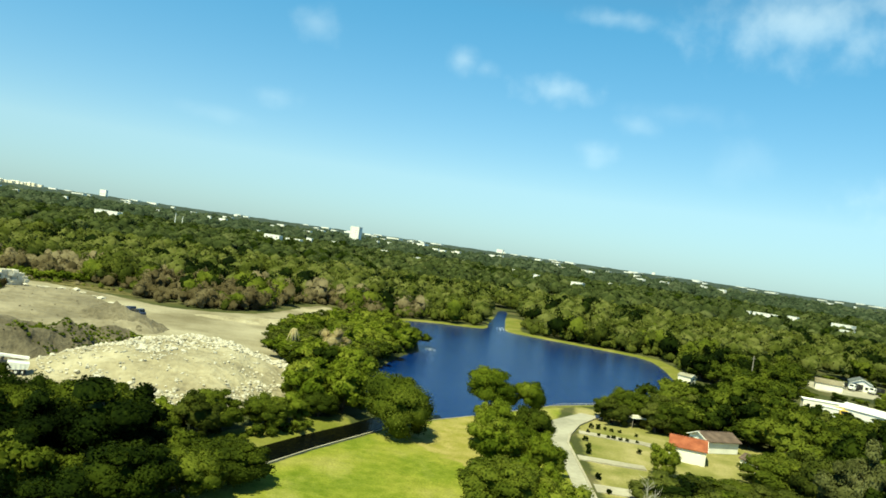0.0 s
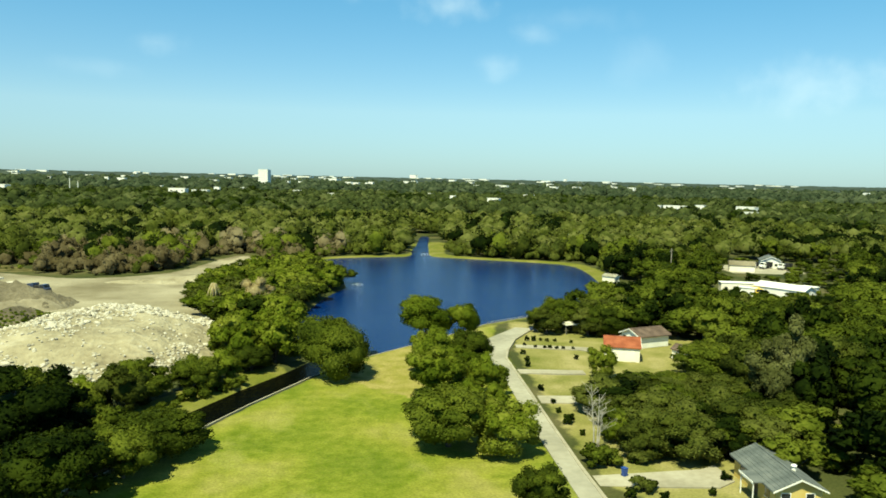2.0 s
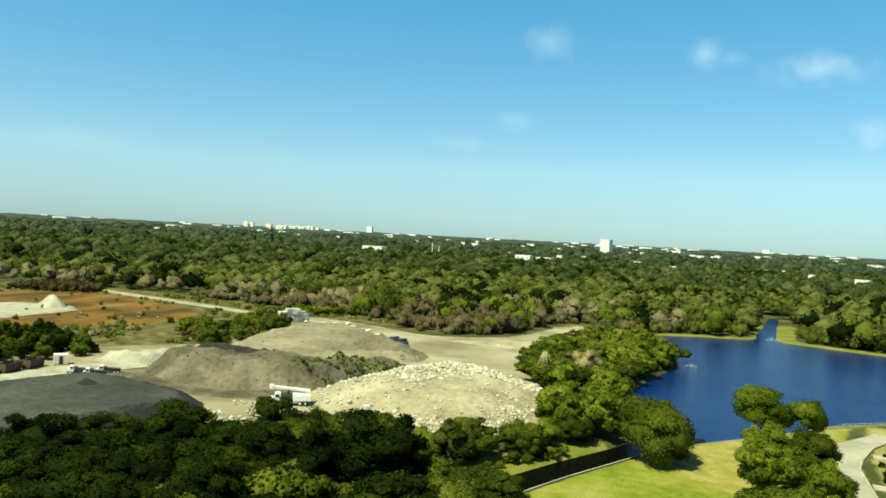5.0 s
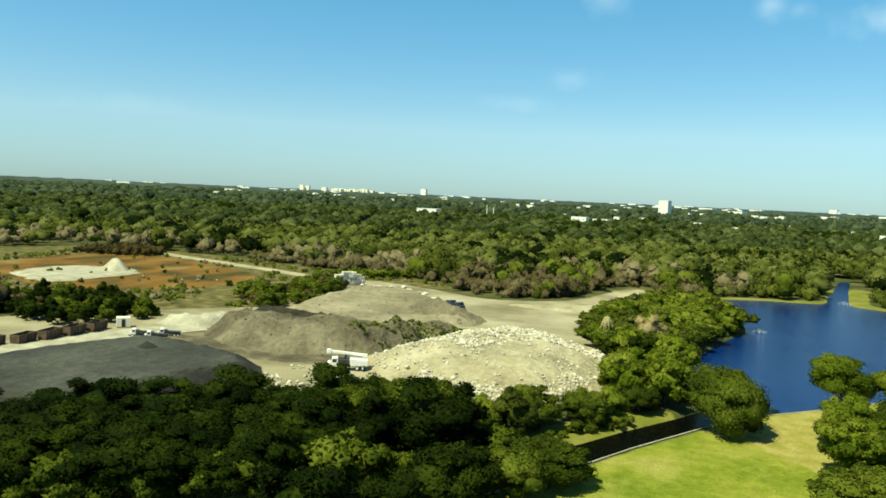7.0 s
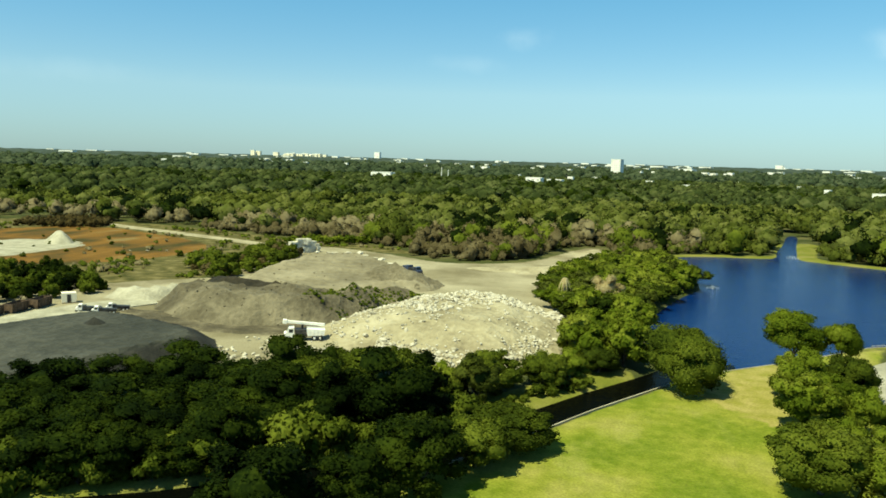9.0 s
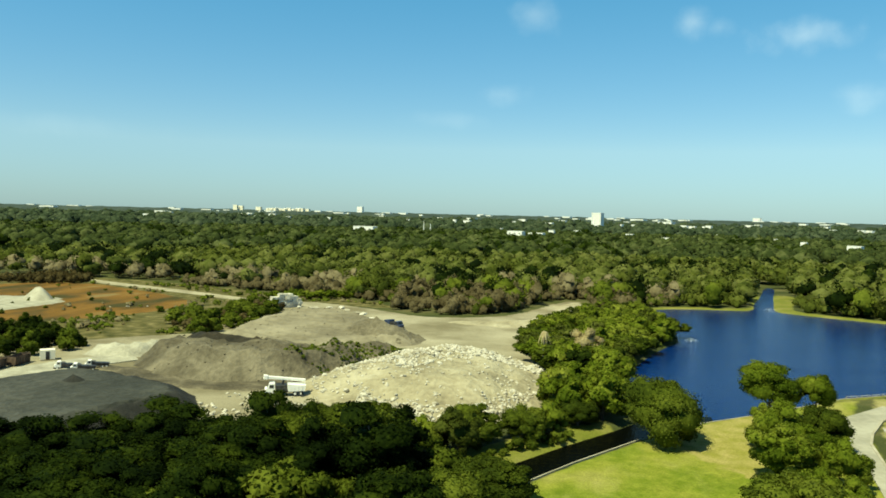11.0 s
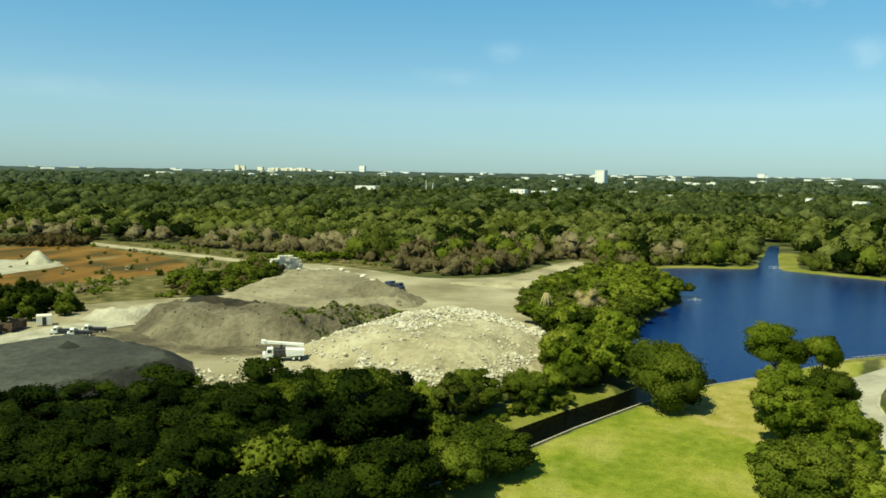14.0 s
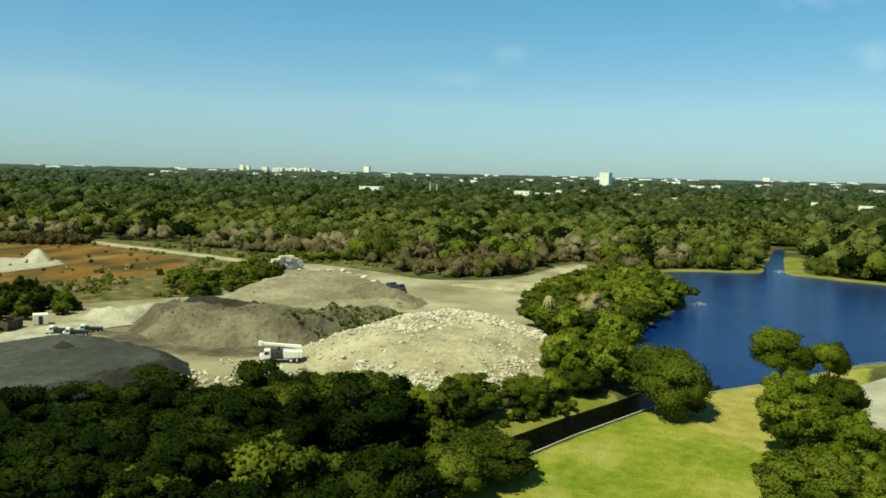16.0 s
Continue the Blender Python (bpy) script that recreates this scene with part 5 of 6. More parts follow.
white = house("brown_roof_house", pose(84.6, 153.3, 0, 0, 0, -76), 6.0, 8.4, 2.6, 3.8, SHINGLE_BROWN, WHITE_PAINT, "white house with a brown shingle roof beside a lawn", front=((-2, 1.0, 1.1, 1.2), (1.8, 1.0, 1.1, 1.2)), side=((-3.4, 1.0, 1.1, 1.1), (-1.2, 1.0, 1.1, 1.1), (1.2, 0.9, 1.1, 1.2), (3.4, 1.0, 1.1, 1.1)))
part("porch_slab", boxes((-5.6, -3.0, -4.1, 2.6, -0.1, 0.18), bevel=0.03), CONCRETE, white)
for k in range(6):
    part("porch_rail_post", boxes((-5.6, -5.48, -4.0 + 1.25 * k, -3.88 + 1.25 * k, 0.18, 1.15)), WHITE_PAINT, white)
part("porch_rail", boxes((-5.6, -5.5, -4.0, 2.37, 1.1, 1.2)), WHITE_PAINT, white)
grey = house("grey_roof_house", pose(59.9, 74.7, 0, 0, 0, -11), 5.4, 10.8, 2.6, 3.8, SHINGLE_GREY, YELLOW, "yellow cottage with a grey shingle roof and white trim", front=((-1.5, 1.0, 1.0, 1.2), (1.3, 1.2, 0.9, 1.0)), side=((-3.5, 1.0, 1.2, 1.2), (3, 1.0, 1.2, 1.2)))
part("door", boxes((-2.77, -2.7, -1.2, -0.2, 0.1, 2.15), bevel=0.01), DARK_METAL, grey)
porch = part("porch_roof", boxes((-4.4, -2.9, -3.4, 0.2, 2.55, 2.72), bevel=0.03), SHINGLE_GREY, grey)
part("porch_edge", boxes((-4.46, -4.4, -3.45, 0.25, 2.50, 2.74)), WHITE_PAINT, porch)
for y in (-3.2, 0.0):
    part("porch_post", boxes((-4.3, -4.18, y - 0.06, y + 0.06, 0, 2.55)), WHITE_PAINT, grey)
vent = bmesh.new()
bmesh.ops.create_cone(vent, cap_ends=True, segments=12, radius1=0.28, radius2=0.22, depth=0.7, matrix=Matrix.Translation((0.9, -2.2, 3.8)))
bmesh.ops.create_uvsphere(vent, u_segments=12, v_segments=6, radius=0.36, matrix=Matrix.Translation((0.9, -2.2, 4.2)) @ Matrix.Diagonal((1, 1, 0.6, 1)))
part("roof_vent", vent, WHITE_PAINT, grey, "white roof ventilator")
shed = house("garden_shed", pose(85.6, 139.0, 0, 0, 0, 20), 2.6, 3.4, 2.0, 2.8, SHINGLE_BROWN, WARM_WALL, "small white garden shed under trees", front=((0, 0.9, 0.8, 0.8),), over=0.25)
house("lake_pavilion", pose(124, 253, 0, 0, 0, 35), 3.6, 5.0, 2.3, 3.0, WHITE_SAND, WARM_WALL, "small white building with a pale roof on the lake shore", front=((0, 0.9, 1.0, 0.9),), over=0.25)

# open shelter under the trees by the turnaround
shelter = thing("open_shelter", pose(73.0, 167.5, 0, 0, 0, 12), "small open shelter with a pale metal roof under trees", "shelter")
part("roof", boxes((-3.2, 3.2, -1.7, 1.7, 2.45, 2.6), bevel=0.03), PALE_BLOCK, shelter)
part("roof_edge", boxes((-3.25, 3.25, -1.78, -1.7, 2.38, 2.62)), WHITE_PAINT, shelter)
for x in (-2.9, 2.9):
    for y in (-1.5, 1.5):
        part("post", boxes((x - 0.07, x + 0.07, y - 0.07, y + 0.07, -0.1, 2.45)), BARK_PALE, shelter)
# utility pole among the woods
pole = thing("utility_pole", pose(148, 253, 0, 0, 0, 30), "pale wooden utility pole standing among woods", "utility pole")
dig = bmesh.new()
tube(dig, [(0, 0, -0.3), (0, 0, 12.5)], [0.22, 0.16], 8)
part("post", dig, BARK_PALE, pole)
part("crossarm", boxes((-1.2, 1.2, -0.08, 0.08, 11.4, 11.6)), BARK_PALE, pole)
for x in (-1.0, 0.0, 1.0):
    part("insulator", boxes((x - 0.06, x + 0.06, -0.06, 0.06, 11.6, 11.85), bevel=0.02), GLASS, pole)

# far lots east of the woods: a long flat-roofed building, a house and vehicles
def flat_building(name, m, width, depth, height, mat, roof_mat, label, bays=6, storeys=1, category="building", pane=0.30):
    b = thing(name, m, label, category)
    part("wall", boxes((-width / 2, width / 2, -depth / 2, depth / 2, 0, height), bevel=0.02), mat, b)
    part("roof", boxes((-width / 2 - 0.2, width / 2 + 0.2, -depth / 2 - 0.2, depth / 2 + 0.2, height, height + 0.12 + 0.02 * height), bevel=0.02), roof_mat, b)
    sh, bw = height / storeys, width / bays
    for s in range(storeys):
        for k in range(bays):
            x, z = -width / 2 + (k + 0.5) * bw, s * sh + sh * 0.35
            win = part("window", boxes((x - bw * (pane + 0.04), x + bw * (pane + 0.04), -depth / 2 - 0.12, -depth / 2 - 0.02, z - 0.06 * sh, z)), mat, b)
            part("pane", boxes((x - bw * pane, x + bw * pane, -depth / 2 - 0.06, -depth / 2 - 0.005, z, z + sh * 1.4 * pane)), GLASS, win)
    return b


house("warehouse", pose(168, 215, 0, 0, 0, 24), 7.5, 17, 3.0, 4.2, WHITE_PAINT, WHITE_PAINT, "long white workshop with a pale metal roof among trees", front=((-1.6, 1.0, 1.0, 1.0), (1.6, 1.0, 1.0, 1.0)), over=0.3)
flat_building("store_shed", pose(160, 228, 0, 0, 0, -20), 13, 4, 3.0, WARM_WALL, WHITE_PAINT, "long low white store shed among trees", 4, pane=0.16)
for x, y, a, n_ in ((157, 219, -50, 5.5), (172, 228, -15, 6.0), (181, 219, -62, 5.0), (186, 208, -50, 4.0)):
    flat_building("site_trailer", pose(x, y, 0, 0, 0, a), n_, 2.4, 2.6, WHITE_PAINT, WHITE_PAINT, "small white site trailer beside a workshop", 2, category="trailer", pane=0.14)
house("tan_shed", pose(198, 282, 0, 0, 0, 60), 7, 10, 2.8, 4.2, TAN_DIRT, WARM_WALL, "low shed with a tan roof in a far clearing", over=0.3)
house("far_house", pose(222, 296, 0, 0, 0, -30), 8, 12, 3.2, 5.0, SHINGLE_GREY, WHITE_PAINT, "white house with a grey roof in a far clearing", front=((-2, 1, 1.2, 1.2), (2, 1, 1.2, 1.2)))
strip("lot_pad", [(190, 276), (214, 268), (222, 272)], [(196, 302), (212, 306), (226, 286)], 0.18, 0.4, CONCRETE, "pale open lot in a clearing", "lot")


# ---- vehicles ----
def wheel(parent, x, y, z, r, thick=0.3):
    w = part("wheel", disc(bmesh.new(), x, y, z, r, thick), RUBBER, parent)
    part("rim", disc(bmesh.new(), x, y + (0.02 if y > 0 else -0.02), z, r * 0.55, thick), WHITE_PAINT, w)


def truck(name, m, body_mat, label, cab_mat=None, length=8.4, tank=False, height=3.0):
    """A work truck that heads to -x: chassis, cab, load body and wheels."""
    t = thing(name, m, label, "truck")
    part("chassis", boxes((0.3, length, -0.45, 0.45, 0.65, 0.95), (-0.1, 0.3, -1.1, 1.1, 0.5, 0.85), bevel=0.03), DARK_METAL, t)
    cab = bmesh.new()
    prof = [(0, 0.75), (2.1, 0.75), (2.1, 2.75), (0.95, 2.75), (0.45, 1.75), (0, 1.6)]
    sides = [[cab.verts.new((x, y, z)) for x, z in prof] for y in (-1.15, 1.15)]
    cab.faces.new(sides[0])
    cab.faces.new(sides[1][::-1])
    for k in range(6):
        cab.faces.new((sides[0][k], sides[1][k], sides[1][(k + 1) % 6], sides[0][(k + 1) % 6]))
    bmesh.ops.recalc_face_normals(cab, faces=cab.faces)
    bmesh.ops.bevel(cab, geom=list(cab.edges), offset=0.06, segments=2, affect="EDGES")
    c = part("cab", cab, cab_mat or WHITE_PAINT, t)
    ws = bmesh.new()
    q = [ws.verts.new(p) for p in ((0.43, -0.95, 1.80), (0.43, 0.95, 1.80), (0.87, 0.95, 2.62), (0.87, -0.95, 2.62))]
    ws.faces.new(q)
    bmesh.ops.solidify(ws, geom=list(ws.faces), thickness=0.05)
    part("windscreen", ws, GLASS, c)
    for y in (-1.17, 1.12):
        part("side_window", boxes((0.95, 1.85, y, y + 0.05, 1.75, 2.45)), GLASS, c)
    part("bumper", boxes((-0.2, 0.0, -1.15, 1.15, 0.45, 0.8), bevel=0.03), DARK_METAL, t)
    for y in (-0.85, 0.85):
        part("headlight", boxes((-0.04, 0.02, y - 0.15, y + 0.15, 1.0, 1.25)), GLASS, t)
    part("equipment_box", boxes((2.25, 3.3 if tank or height < 2.0 else 4.6, -1.1, 1.1, 0.95, 2.3), bevel=0.04), DARK_METAL, t, "dark equipment box behind the cab")
    load = bmesh.new()
    if tank:
        bmesh.ops.create_cone(load, cap_ends=True, segments=18, radius1=1.1, radius2=1.1, depth=length - 3.6, matrix=Matrix.Translation(((length + 3.5) / 2, 0, 2.0)) @ Matrix.Rotation(radians(90), 4, "Y"))
        box(load, 3.4, length, -0.8, 0.8, 0.95, 1.3)
    else:
        a = 3.4 if height < 2.0 else 4.8
        prof = [(a, 0.95), (length, 1.0), (length + 0.25, height - 0.3), (a - 0.1, height), (a - 0.2, height - 0.5)]
        ss = [[load.verts.new((x, y, z)) for x, z in prof] for y in (-1.2, 1.2)]
        load.faces.new(ss[0])
        load.faces.new(ss[1][::-1])
        for k in range(5):
            load.faces.new((ss[0][k], ss[1][k], ss[1][(k + 1) % 5], ss[0][(k + 1) % 5]))
        bmesh.ops.recalc_face_normals(load, faces=load.faces)
    tub = part("load_body", load, body_mat, t)
    for x in np.arange(5.2, length, 0.8) if not tank else ():
        part("rib", boxes((x - 0.06, x + 0.06, -1.28, 1.28, 1.0, height - 0.35)), body_mat, tub)
    for x in (1.0, length - 2.0, length - 0.75):
        for y in (-1.0, 1.0):
            wheel(t, x, y, 0.5, 0.5)
    return t


work = truck("boom_truck", pose(-66.4, 147.0, 0, 0, 0, 24), WHITE_PAINT, "white work truck with a raised boom beside rubble", length=8.2, height=2.5)
boom = bmesh.new()
box(boom, -4.2, 4.2, -0.30, 0.30, -0.28, 0.28, bevel=0.06)
box(boom, -4.5, -3.6, -0.42, 0.42, -0.45, 0.45, bevel=0.08)
bmesh.ops.transform(boom, matrix=pose(4.2, 0.25, 3.45, 0, 6, 0), verts=boom.verts)
part("boom", boom, WHITE_PAINT, work, "white folded boom over the cab")
lift = bmesh.new()
tube(lift, [(3.6, 0.25, 2.2), (3.9, 0.25, 3.3)], [0.28, 0.22], 8)
part("boom_post", lift, DARK_METAL, work, "dark turret under the boom")
for x in (2.5, 7.6):
    for y in (-1.35, 1.35):
        part("outrigger", boxes((x - 0.1, x + 0.1, y - 0.1, y + 0.1, 0.05, 1.1), (x - 0.3, x + 0.3, y - 0.3, y + 0.3, 0.0, 0.08)), DARK_METAL, work)
for i, (x, y, a, mat) in enumerate(((-124, 156.5, 32, DARK_METAL), (-118.4, 159.9, 32, DARK_METAL), (-119, 155.6, 34, DARK_METAL))):
    truck("dump_truck", pose(x, y, 0, 0, 0, a) @ Matrix.Diagonal((0.7, 0.7, 0.7, 1)), mat, "dark dump truck with white cab on haul road" if mat is DARK_METAL else "white dump truck on the haul road", length=7.6, height=1.9)
truck("parked_truck", pose(-62, 243.5, 0, 0, 0, 150), BLUE_PAINT, "dark blue truck parked at the foot of a mound", cab_mat=BLUE_PAINT, length=7.0)

truck("yellow_tipper", pose(158, 214, 0, 0, 0, 70), CAB_YELLOW, "yellow tipper truck parked beside a long white building", cab_mat=CAB_YELLOW, length=6.5)
for x, y, a in ((206, 290, 20), (212, 288, 24), (218, 284, 15)):
    truck("lot_truck", pose(x, y, 0.2, 0, 0, a), DARK_METAL, "dark truck parked on a pale open lot", length=7.0)


def dumpster(m, mat, label):
    d = thing("dumpster", m, label, "dumpster", "yard dumpsters")
    dig = bmesh.new()
    prof = [(-1.1, 0.2), (1.1, 0.2), (1.25, 2.2), (-1.25, 2.2)]
    ends = [[dig.verts.new((x, y, z)) for x, z in prof] for y in (-3, 3)]
    dig.faces.new(ends[0])
    dig.faces.new(ends[1][::-1])
    for k in (0, 1, 3):
        dig.faces.new((ends[0][k], ends[1][k], ends[1][(k + 1) % 4], ends[0][(k + 1) % 4]))
    bmesh.ops.recalc_face_normals(dig, faces=dig.faces)
    bmesh.ops.solidify(dig, geom=list(dig.faces), thickness=0.08)
    part("body", dig, mat, d)
    for y in (-2.4, -1.2, 0, 1.2, 2.4):
        for x in (-1.24, 1.24):
            part("rib", boxes((x - 0.1, x + 0.1, y - 0.06, y + 0.06, 0.25, 2.15)), mat, d)
    for x in (-0.8, 0.8):
        part("skid", boxes((x - 0.1, x + 0.1, -3, 3, 0, 0.22)), DARK_METAL, d)
    return d


first = dumpster(pose(-136.3, 159.5, 0, 0, 0, 8), RUSTY, "rusty brown roll-off dumpster beside the haul road")
for k, (x, y) in enumerate(((-137.2, 152.8), (-138, 146), (-139, 139.2), (-141.5, 132.6), (-145.5, 126.5))):
    copy_thing(first, pose(x, y, 0, 0, 0, 6 + (0, 2, 2, 8, 24)[k] - 12 * (k > 2)))
site = thing("site_container", pose(-133.5, 166.0, 0, 0, 0, 40), "small cream site container with a door", "container")
part("body", boxes((-1.7, 1.7, -1.2, 1.2, 0.15, 2.6), bevel=0.04), CREAM, site)
part("door", boxes((-0.45, 0.45, -1.25, -1.2, 0.2, 2.2)), DARK_METAL, site)
part("skid", boxes((-1.5, -1.3, -1.2, 1.2, 0, 0.15), (1.3, 1.5, -1.2, 1.2, 0, 0.15)), DARK_METAL, site)

# stacked concrete blocks at the edge of the woods
stack = thing("block_stack", pose(-120.5, 284, 0, 0, 0, 45), "long stack of pale concrete blocks beside the track", "block stack")
block = bmesh.new()
box(block, -0.9, 0.9, -0.6, 0.6, 0, 1.1, bevel=0.06)
block_me = bpy.data.meshes.new("concrete_block")
block.to_mesh(block_me)
block.free()
block_me.materials.append(PALE_BLOCK)
rng4 = np.random.RandomState(9)
for layer, (a, b) in enumerate(((-3, 3), (-3, 3), (-3, 3), (-3, 2), (-1, 1))):
    for row in range(2):
        for k in range(a, b + 1):
            ob = new("concrete_block", block_me)
            ob.parent = stack
            ob.matrix_basis = pose(k * 1.85 + 0.5 * (layer % 2) + rng4.uniform(-0.35, 0.35), row * 1.3 + rng4.uniform(-0.4, 0.4), layer * 1.1, 0, rng4.uniform(-3, 3), rng4.uniform(-16, 16))
# boulders on the plateau's back edge
for i, (x, y, s) in enumerate(((-97, 254, 3.2), (-92, 256, 2.4), (-87, 255, 3.6), (-84, 252, 2.6), (-79, 249, 2.2), (-76, 246, 2.8), (-101, 250, 2.2), (-71, 240, 2.0), (-176, 262, 1.3), (-170, 266, 1.0), (-182, 260, 0.9), (-72, 128, 1.6), (-70, 130, 1.3), (-75, 127, 1.2), (-67, 131, 1.0))):
    ob = new("concrete_lump", chunk_kinds[i % 7])
    ob.matrix_basis = pose(x, y, max(0.0, float(plateau_z(np.array([x]), np.array([y]))[0])) + 0.25 * s, 0, 0, 50 * i) @ Matrix.Diagonal((s * 1.1, s * 0.8, s * 0.5, 1))
    tagged(ob, "large pale lump of broken concrete", "rubble", "concrete lumps")

# broken concrete tipped along the edge of the belt
rng7 = np.random.RandomState(31)
verts, faces = [], []
for i in range(210):
    cx, cy = ((-62, 141), (-73, 131), (-40, 137.5), (-29, 137))[i % 4]
    x, y = cx + rng7.normal() * 5.0, cy + rng7.normal() * 2.4
    s = rng7.uniform(0.3, 0.95)
    m = pose(x, y, 0.2 * s + 0.9 * rng7.rand() ** 2, *rng7.uniform(-30, 30, 2), rng7.uniform(0, 360)) @ Matrix.Diagonal((s, s, s, 1))
    me = chunk_kinds[i % 7]
    faces += [[len(verts) + k for k in f.vertices] for f in me.polygons]
    verts += [m @ v.co for v in me.vertices]
tagged(new("tipped_rubble", mesh_of("tipped_rubble", verts, faces, RUBBLE)), "pale broken concrete tipped along the edge of trees", "rubble", kind="stuff")

# car and bins along the lane
car = thing("parked_car", pose(63.5, 169.6, 0.22, 0, 0, 30), "dark blue parked car at the turnaround", "car")
dig = bmesh.new()
prof = [(0, 0.35), (4.4, 0.35), (4.4, 0.85), (3.9, 0.95), (3.2, 1.42), (1.7, 1.42), (1.0, 0.95), (0.05, 0.8)]
ss = [[dig.verts.new((x, y, z)) for x, z in prof] for y in (-0.88, 0.88)]
dig.faces.new(ss[0])
dig.faces.new(ss[1][::-1])
for k in range(8):
    dig.faces.new((ss[0][k], ss[1][k], ss[1][(k + 1) % 8], ss[0][(k + 1) % 8]))
bmesh.ops.recalc_face_normals(dig, faces=dig.faces)
bmesh.ops.bevel(dig, geom=list(dig.edges), offset=0.06, segments=2, affect="EDGES")
part("body", dig, BLUE_PAINT, car)
for y in (-0.9, 0.86):
    part("side_window", boxes((1.5, 3.2, y, y + 0.04, 0.98, 1.34)), GLASS, car)
for x in (0.85, 3.5):
    for y in (-0.8, 0.8):
        wheel(car, x, y, 0.33, 0.33, 0.22)
bin_ = thing("wheeled_bin", pose(44.1, 82.3, 0.2, 0, 0, 15) @ Matrix.Diagonal((0.8, 0.8, 0.85, 1)), "blue plastic wheeled bin at the driveway", "bin")
dig = bmesh.new()
bmesh.ops.create_cone(dig, cap_ends=True, segments=4, radius1=0.42, radius2=0.55, depth=1.15, matrix=Matrix.Translation((0, 0, 0.62)) @ Matrix.Rotation(radians(45), 4, "Z"))
part("body", dig, BLUE_PLASTIC, bin_)
part("lid", boxes((-0.42, 0.42, -0.44, 0.44, 1.2, 1.27), bevel=0.02), BLUE_PLASTIC, bin_)
for x in (-0.3, 0.3):
    part("wheel", disc(bmesh.new(), x, 0.36, 0.12, 0.12, 0.1, 10), RUBBER, bin_)

# low post fence along the water
fence = thing("shore_fence", pose(0, 0, 0), "row of low white posts with a rail along the lake shore", "fence")
pa, pb = Vector((55.5, 180.6, 0)), Vector((79, 194.2, 0))
posts = 19
for k in range(posts):
    q = pa.lerp(pb, k / (posts - 1))
    part("post", boxes((q.x - 0.06, q.x + 0.06, q.y - 0.06, q.y + 0.06, -0.2, 0.75), bevel=0.012), BARK_PALE, fence)
rail = bmesh.new()
tube(rail, [pa + Vector((0, 0, 0.6)), pb + Vector((0, 0, 0.6))], [0.025, 0.025], 6)
part("rail", rail, WHITE_PAINT, fence)

# fountains
for x, y, s in ((31.5, 256, 1.0), (76, 356, 1.3)):
    dig = bmesh.new()
    rng5 = np.random.RandomState(int(x))
    for k in range(130):
        a, r_, z_ = rng5.uniform(0, 6.28), rng5.uniform(0.1, 2.6), rng5.uniform(0.05, 1.1)
        bmesh.ops.create_icosphere(dig, subdivisions=1, radius=rng5.uniform(0.03, 0.08), matrix=Matrix.Translation((math.cos(a) * r_ * s, math.sin(a) * r_ * s, z_ * s * (1.1 - r_ / 2.9))))
    tube(dig, [(0, 0, -0.6), (0, 0, 0.3)], [0.2, 0.12], 8)
    solo("fountain", dig, SPRAY, pose(x, y, WATER), "small white water jet on the lake", "fountain", kind="stuff")

# dead palm and dead brush on the spit
palm = thing("dead_palm", pose(-12, 194, 0), "dead tan palm among green trees", "palm")
dig = bmesh.new()
tube(dig, [(0, 0, -0.2), (0.1, 0, 3.5), (0.2, 0.1, 9.6)], [0.3, 0.22, 0.18], 8)
part("trunk", dig, BARK_PALE, palm)
rng6 = np.random.RandomState(4)
for k in range(16):
    a, ln = k * 0.39, rng6.uniform(1.4, 2.1)
    dig = bmesh.new()
    rows = []
    for t in (0, 0.35, 0.7, 1.0):
        p = Vector((0.2 + math.cos(a) * ln * t, 0.1 + math.sin(a) * ln * t, 9.6 + 0.7 * t - 3.9 * t * t))
        wv = Vector((-math.sin(a), math.cos(a), 0)) * 0.42 * (1.05 - t)
        rows.append([dig.verts.new(p - wv - Vector((0, 0, 0.14))), dig.verts.new(p), dig.verts.new(p + wv - Vector((0, 0, 0.14)))])
    for r0, r1 in zip(rows, rows[1:]):
        dig.faces.new((r0[0], r0[1], r1[1], r1[0]))
        dig.faces.new((r0[1], r0[2], r1[2], r1[1]))
    part("frond", dig, LEAF_DEAD, palm)
brush = tree_kind("dead_brush", 91, 4.6, 2.5, 8.4, 22, 2200, 0.17, LEAF_DEAD, "tangle of dead tan brush among green trees", "brush", bark=BARK_PALE, bole=0.12)
brush.matrix_basis = pose(-1, 201, 0) @ Matrix.Diagonal((1, 1, 1.15, 1))

# ---- skyline ----
def skyline(rows, mat, label, storeys=2, bays=4):
    """Far buildings: bearing, height of the top, width and height of the part that shows over the trees."""
    for k, (bearing, top, wide, tall) in enumerate(rows):
        a = radians(bearing)
        dist = 4300.0 if tall >= 14 else (4300.0, 3500.0, 2700.0, 3900.0, 2200.0)[k % 5]
        canopy_top = 11.0 + 24 * (dist - 1500) / 2900
        top = top + 4.0 if tall >= 14 else canopy_top + 2.5 + 0.45 * tall
        wide *= dist / 4300
        wide *= 1.0 + 0.4 * ((k * 3) % 4) / 3
        flat_building("skyline_building", pose(dist * math.sin(a), dist * math.cos(a), 0, 0, 0, -bearing - 38), wide * 1.15, wide * 0.5, top, mat, WHITE_PAINT, label, max(2, bays), storeys, pane=0.09)


skyline(((-39.9, 30, 36, 9), (-38.9, 31, 50, 12), (-31.8, 38, 45, 11), (-31.1, 37, 29, 14)), WHITE_PAINT, "low white building on the horizon")
skyline(((-26.75, 58, 22, 20), (-26.35, 54, 18, 15), (-25.7, 58, 21, 7), (-25.1, 50, 26, 14)), CREAM, "pale apartment block on the horizon", 6, 5)
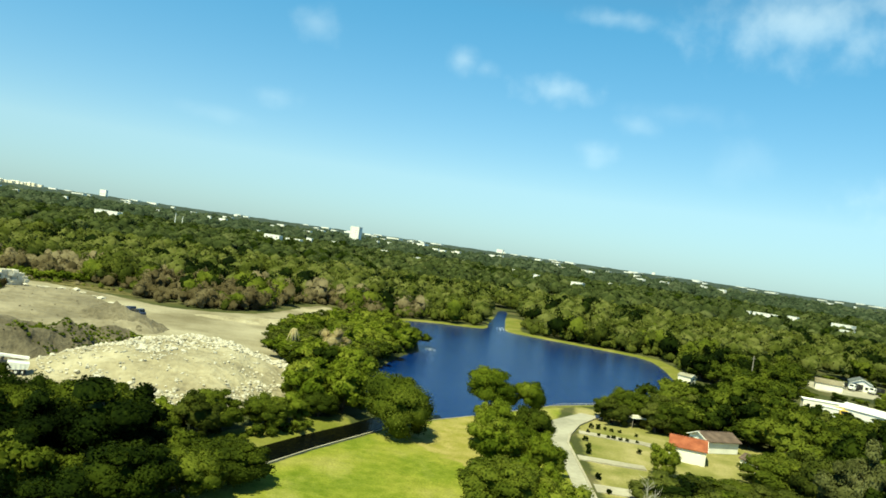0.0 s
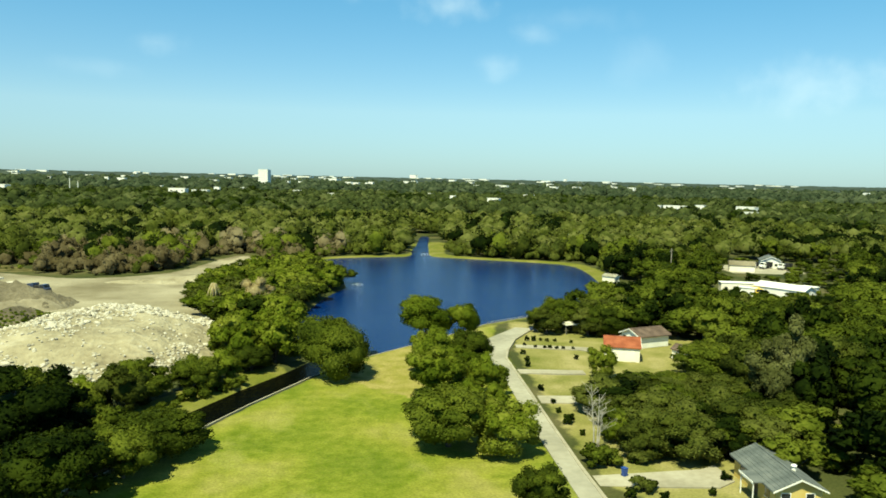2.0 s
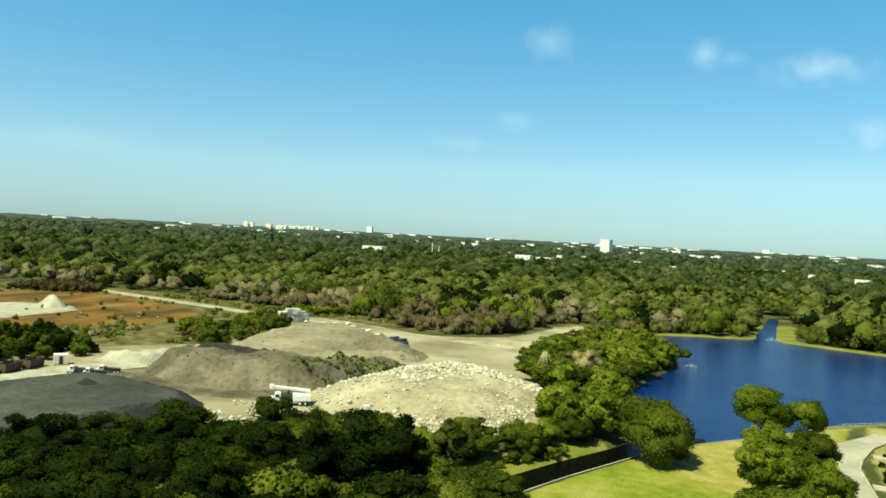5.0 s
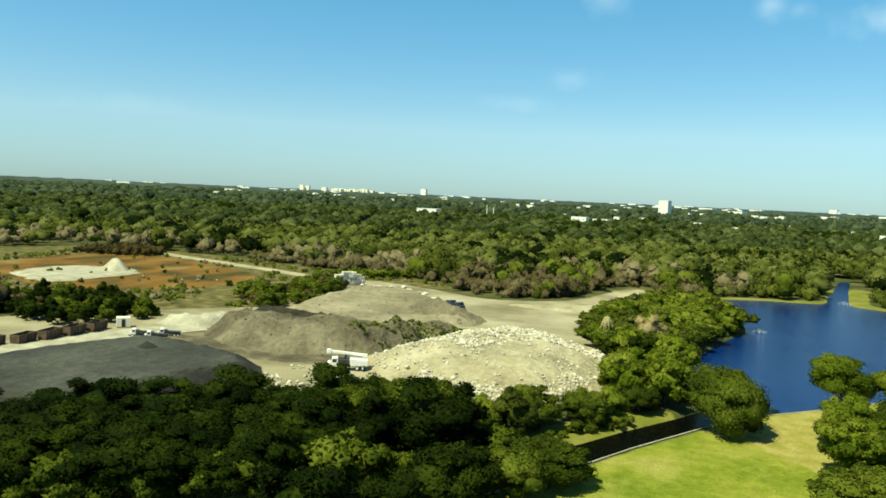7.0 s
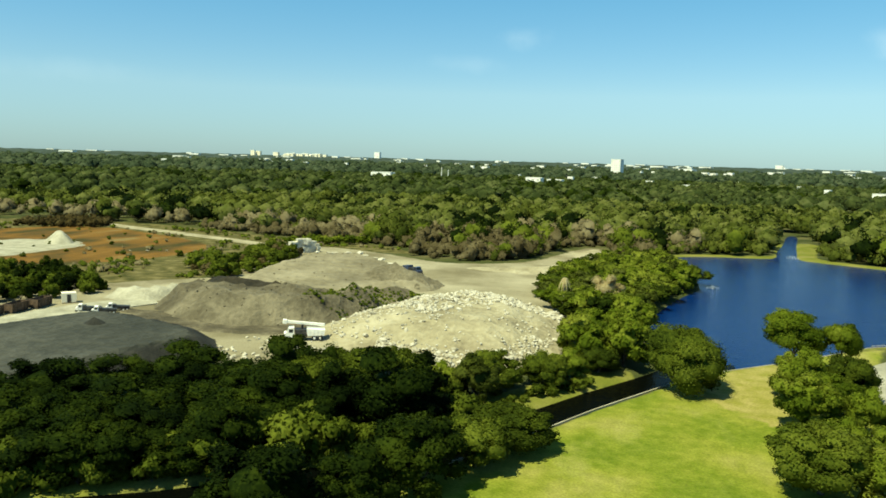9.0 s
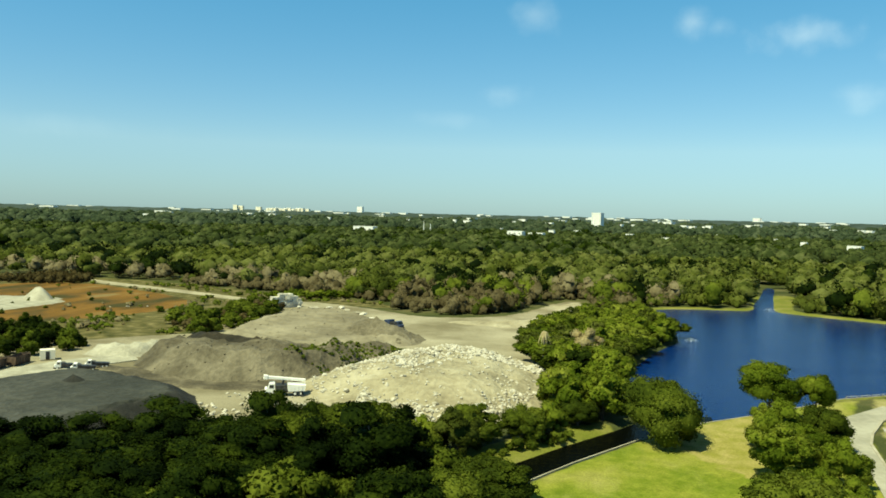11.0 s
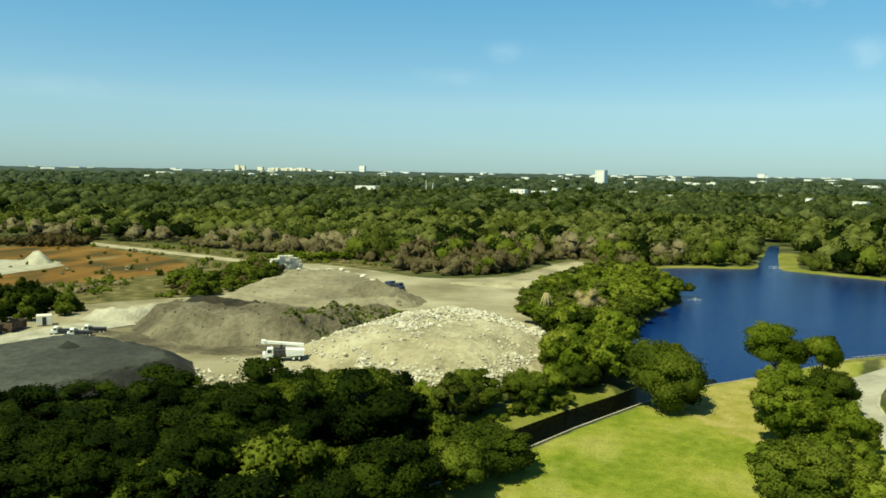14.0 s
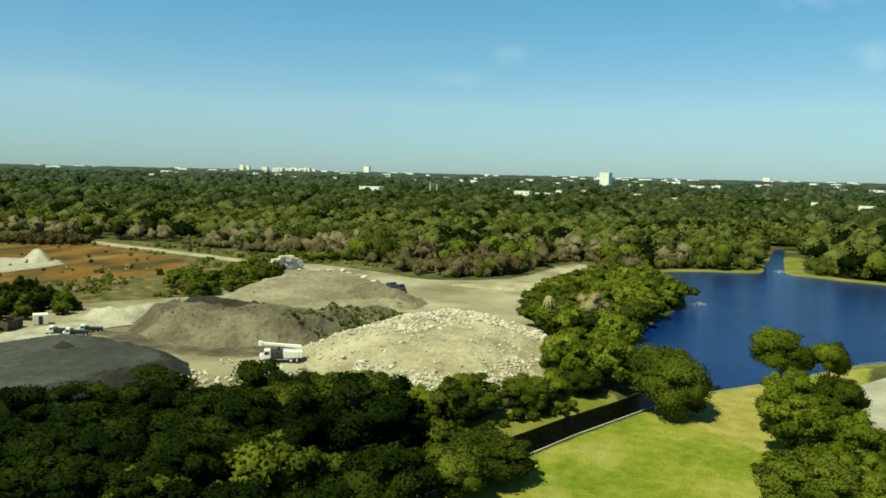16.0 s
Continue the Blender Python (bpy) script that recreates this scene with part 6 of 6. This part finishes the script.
skyline([(-24.5 + 0.22 * k, 42.0 + 5.5 * ((k * 5) % 4) / 3, 14.0 + 9 * ((k * 7) % 3), 14) for k in range(14)], CREAM, "cream building in a cluster on the horizon", 5, 4)
skyline(((-20.8, 57, 36, 9), (-19.2, 59, 43, 9), (-17.7, 64, 25, 14), (-14.4, 66, 29, 9), (-10.6, 66, 18, 9), (-8.6, 52, 25, 9)), WHITE_PAINT, "low pale building on the horizon")
flat_building("apartment_tower", pose(1, 2000, 0, 0, 0, -28), 26, 18, 50, WHITE_PAINT, WHITE_PAINT, "tall white apartment tower above the woods", 4, 9, pane=0.15)
skyline(((1.75, 52, 54, 7), (2.95, 50, 54, 11), (4.93, 51, 61, 12), (6.29, 48, 43, 7), (7.83, 42, 29, 9)), WHITE_PAINT, "low white building on the horizon")
skyline(((10.98, 50, 37, 16),), WHITE_PAINT, "white block standing above the horizon", 3, 3)
skyline(((12.9, 40, 40, 5), (13.9, 39, 26, 5), (15.2, 41, 36, 5), (16.4, 39, 30, 5), (17.8, 40, 44, 5), (19.0, 39, 36, 5), (20.6, 40, 40, 5), (22.3, 44, 14, 14), (23.4, 40, 30, 5), (25.9, 43, 21, 11), (28.3, 39, 36, 5), (30.3, 40, 50, 5), (33.4, 40, 36, 5), (36.5, 40, 30, 5), (42.3, 41, 21, 9)), WHITE_PAINT, "low white building strip on the horizon")
rng7 = np.random.RandomState(21)
skyline([(float(b), 50, float(rng7.uniform(14, 42)), float(rng7.uniform(3, 8))) for b in np.concatenate([rng7.uniform(-40, 12, 70), rng7.uniform(10, 40, 30)])], WHITE_PAINT, "small white building on the far horizon")
# nearer roofs among the woods
for bearing, dist, wide, tall in ((-17.28, 1250, 44, 17), (-7.3, 1500, 22, 15), (-5.94, 1250, 33, 15), (-4.4, 1200, 30, 14), (-3.3, 1300, 12, 17), (-1.4, 1500, 18, 14), (2.4, 1300, 17, 14), (5.0, 1150, 18, 13), (8.5, 1500, 12, 14), (12.3, 1250, 9, 14), (14.0, 1100, 10, 14), (17.1, 1000, 20, 14), (19.7, 1300, 22, 14), (29.1, 900, 8, 13), (30.3, 880, 30, 13.5), (32.0, 950, 14, 13), (35.1, 900, 26, 14), (35.4, 760, 14, 13)):
    a, wide, tall = radians(bearing), wide * 0.8, tall - 1.5
    flat_building("distant_building", pose(dist * math.sin(a), dist * math.cos(a), 0, 0, 0, -bearing - 25), wide, wide * 0.5, tall, WHITE_PAINT, WHITE_PAINT, "white flat-roofed building showing above the woods", 3, 2, pane=0.16)
for bearing, top in ((-12.9, 26), (-12.4, 22)):
    a = radians(bearing)
    mast = bmesh.new()
    tube(mast, [(0, 0, 0), (0, 0, top)], [1.0, 0.5], 6)
    solo("mast", mast, WHITE_PAINT, pose(1300 * math.sin(a), 1300 * math.cos(a), 0), "slender white mast above the woods", "mast", "masts")

# a kind that was never set stands nowhere
for kind in KINDS:
    if kind.name not in used_once and kind is not brush:
        for ob in (*kind.children_recursive, kind):
            bpy.data.objects.remove(ob)
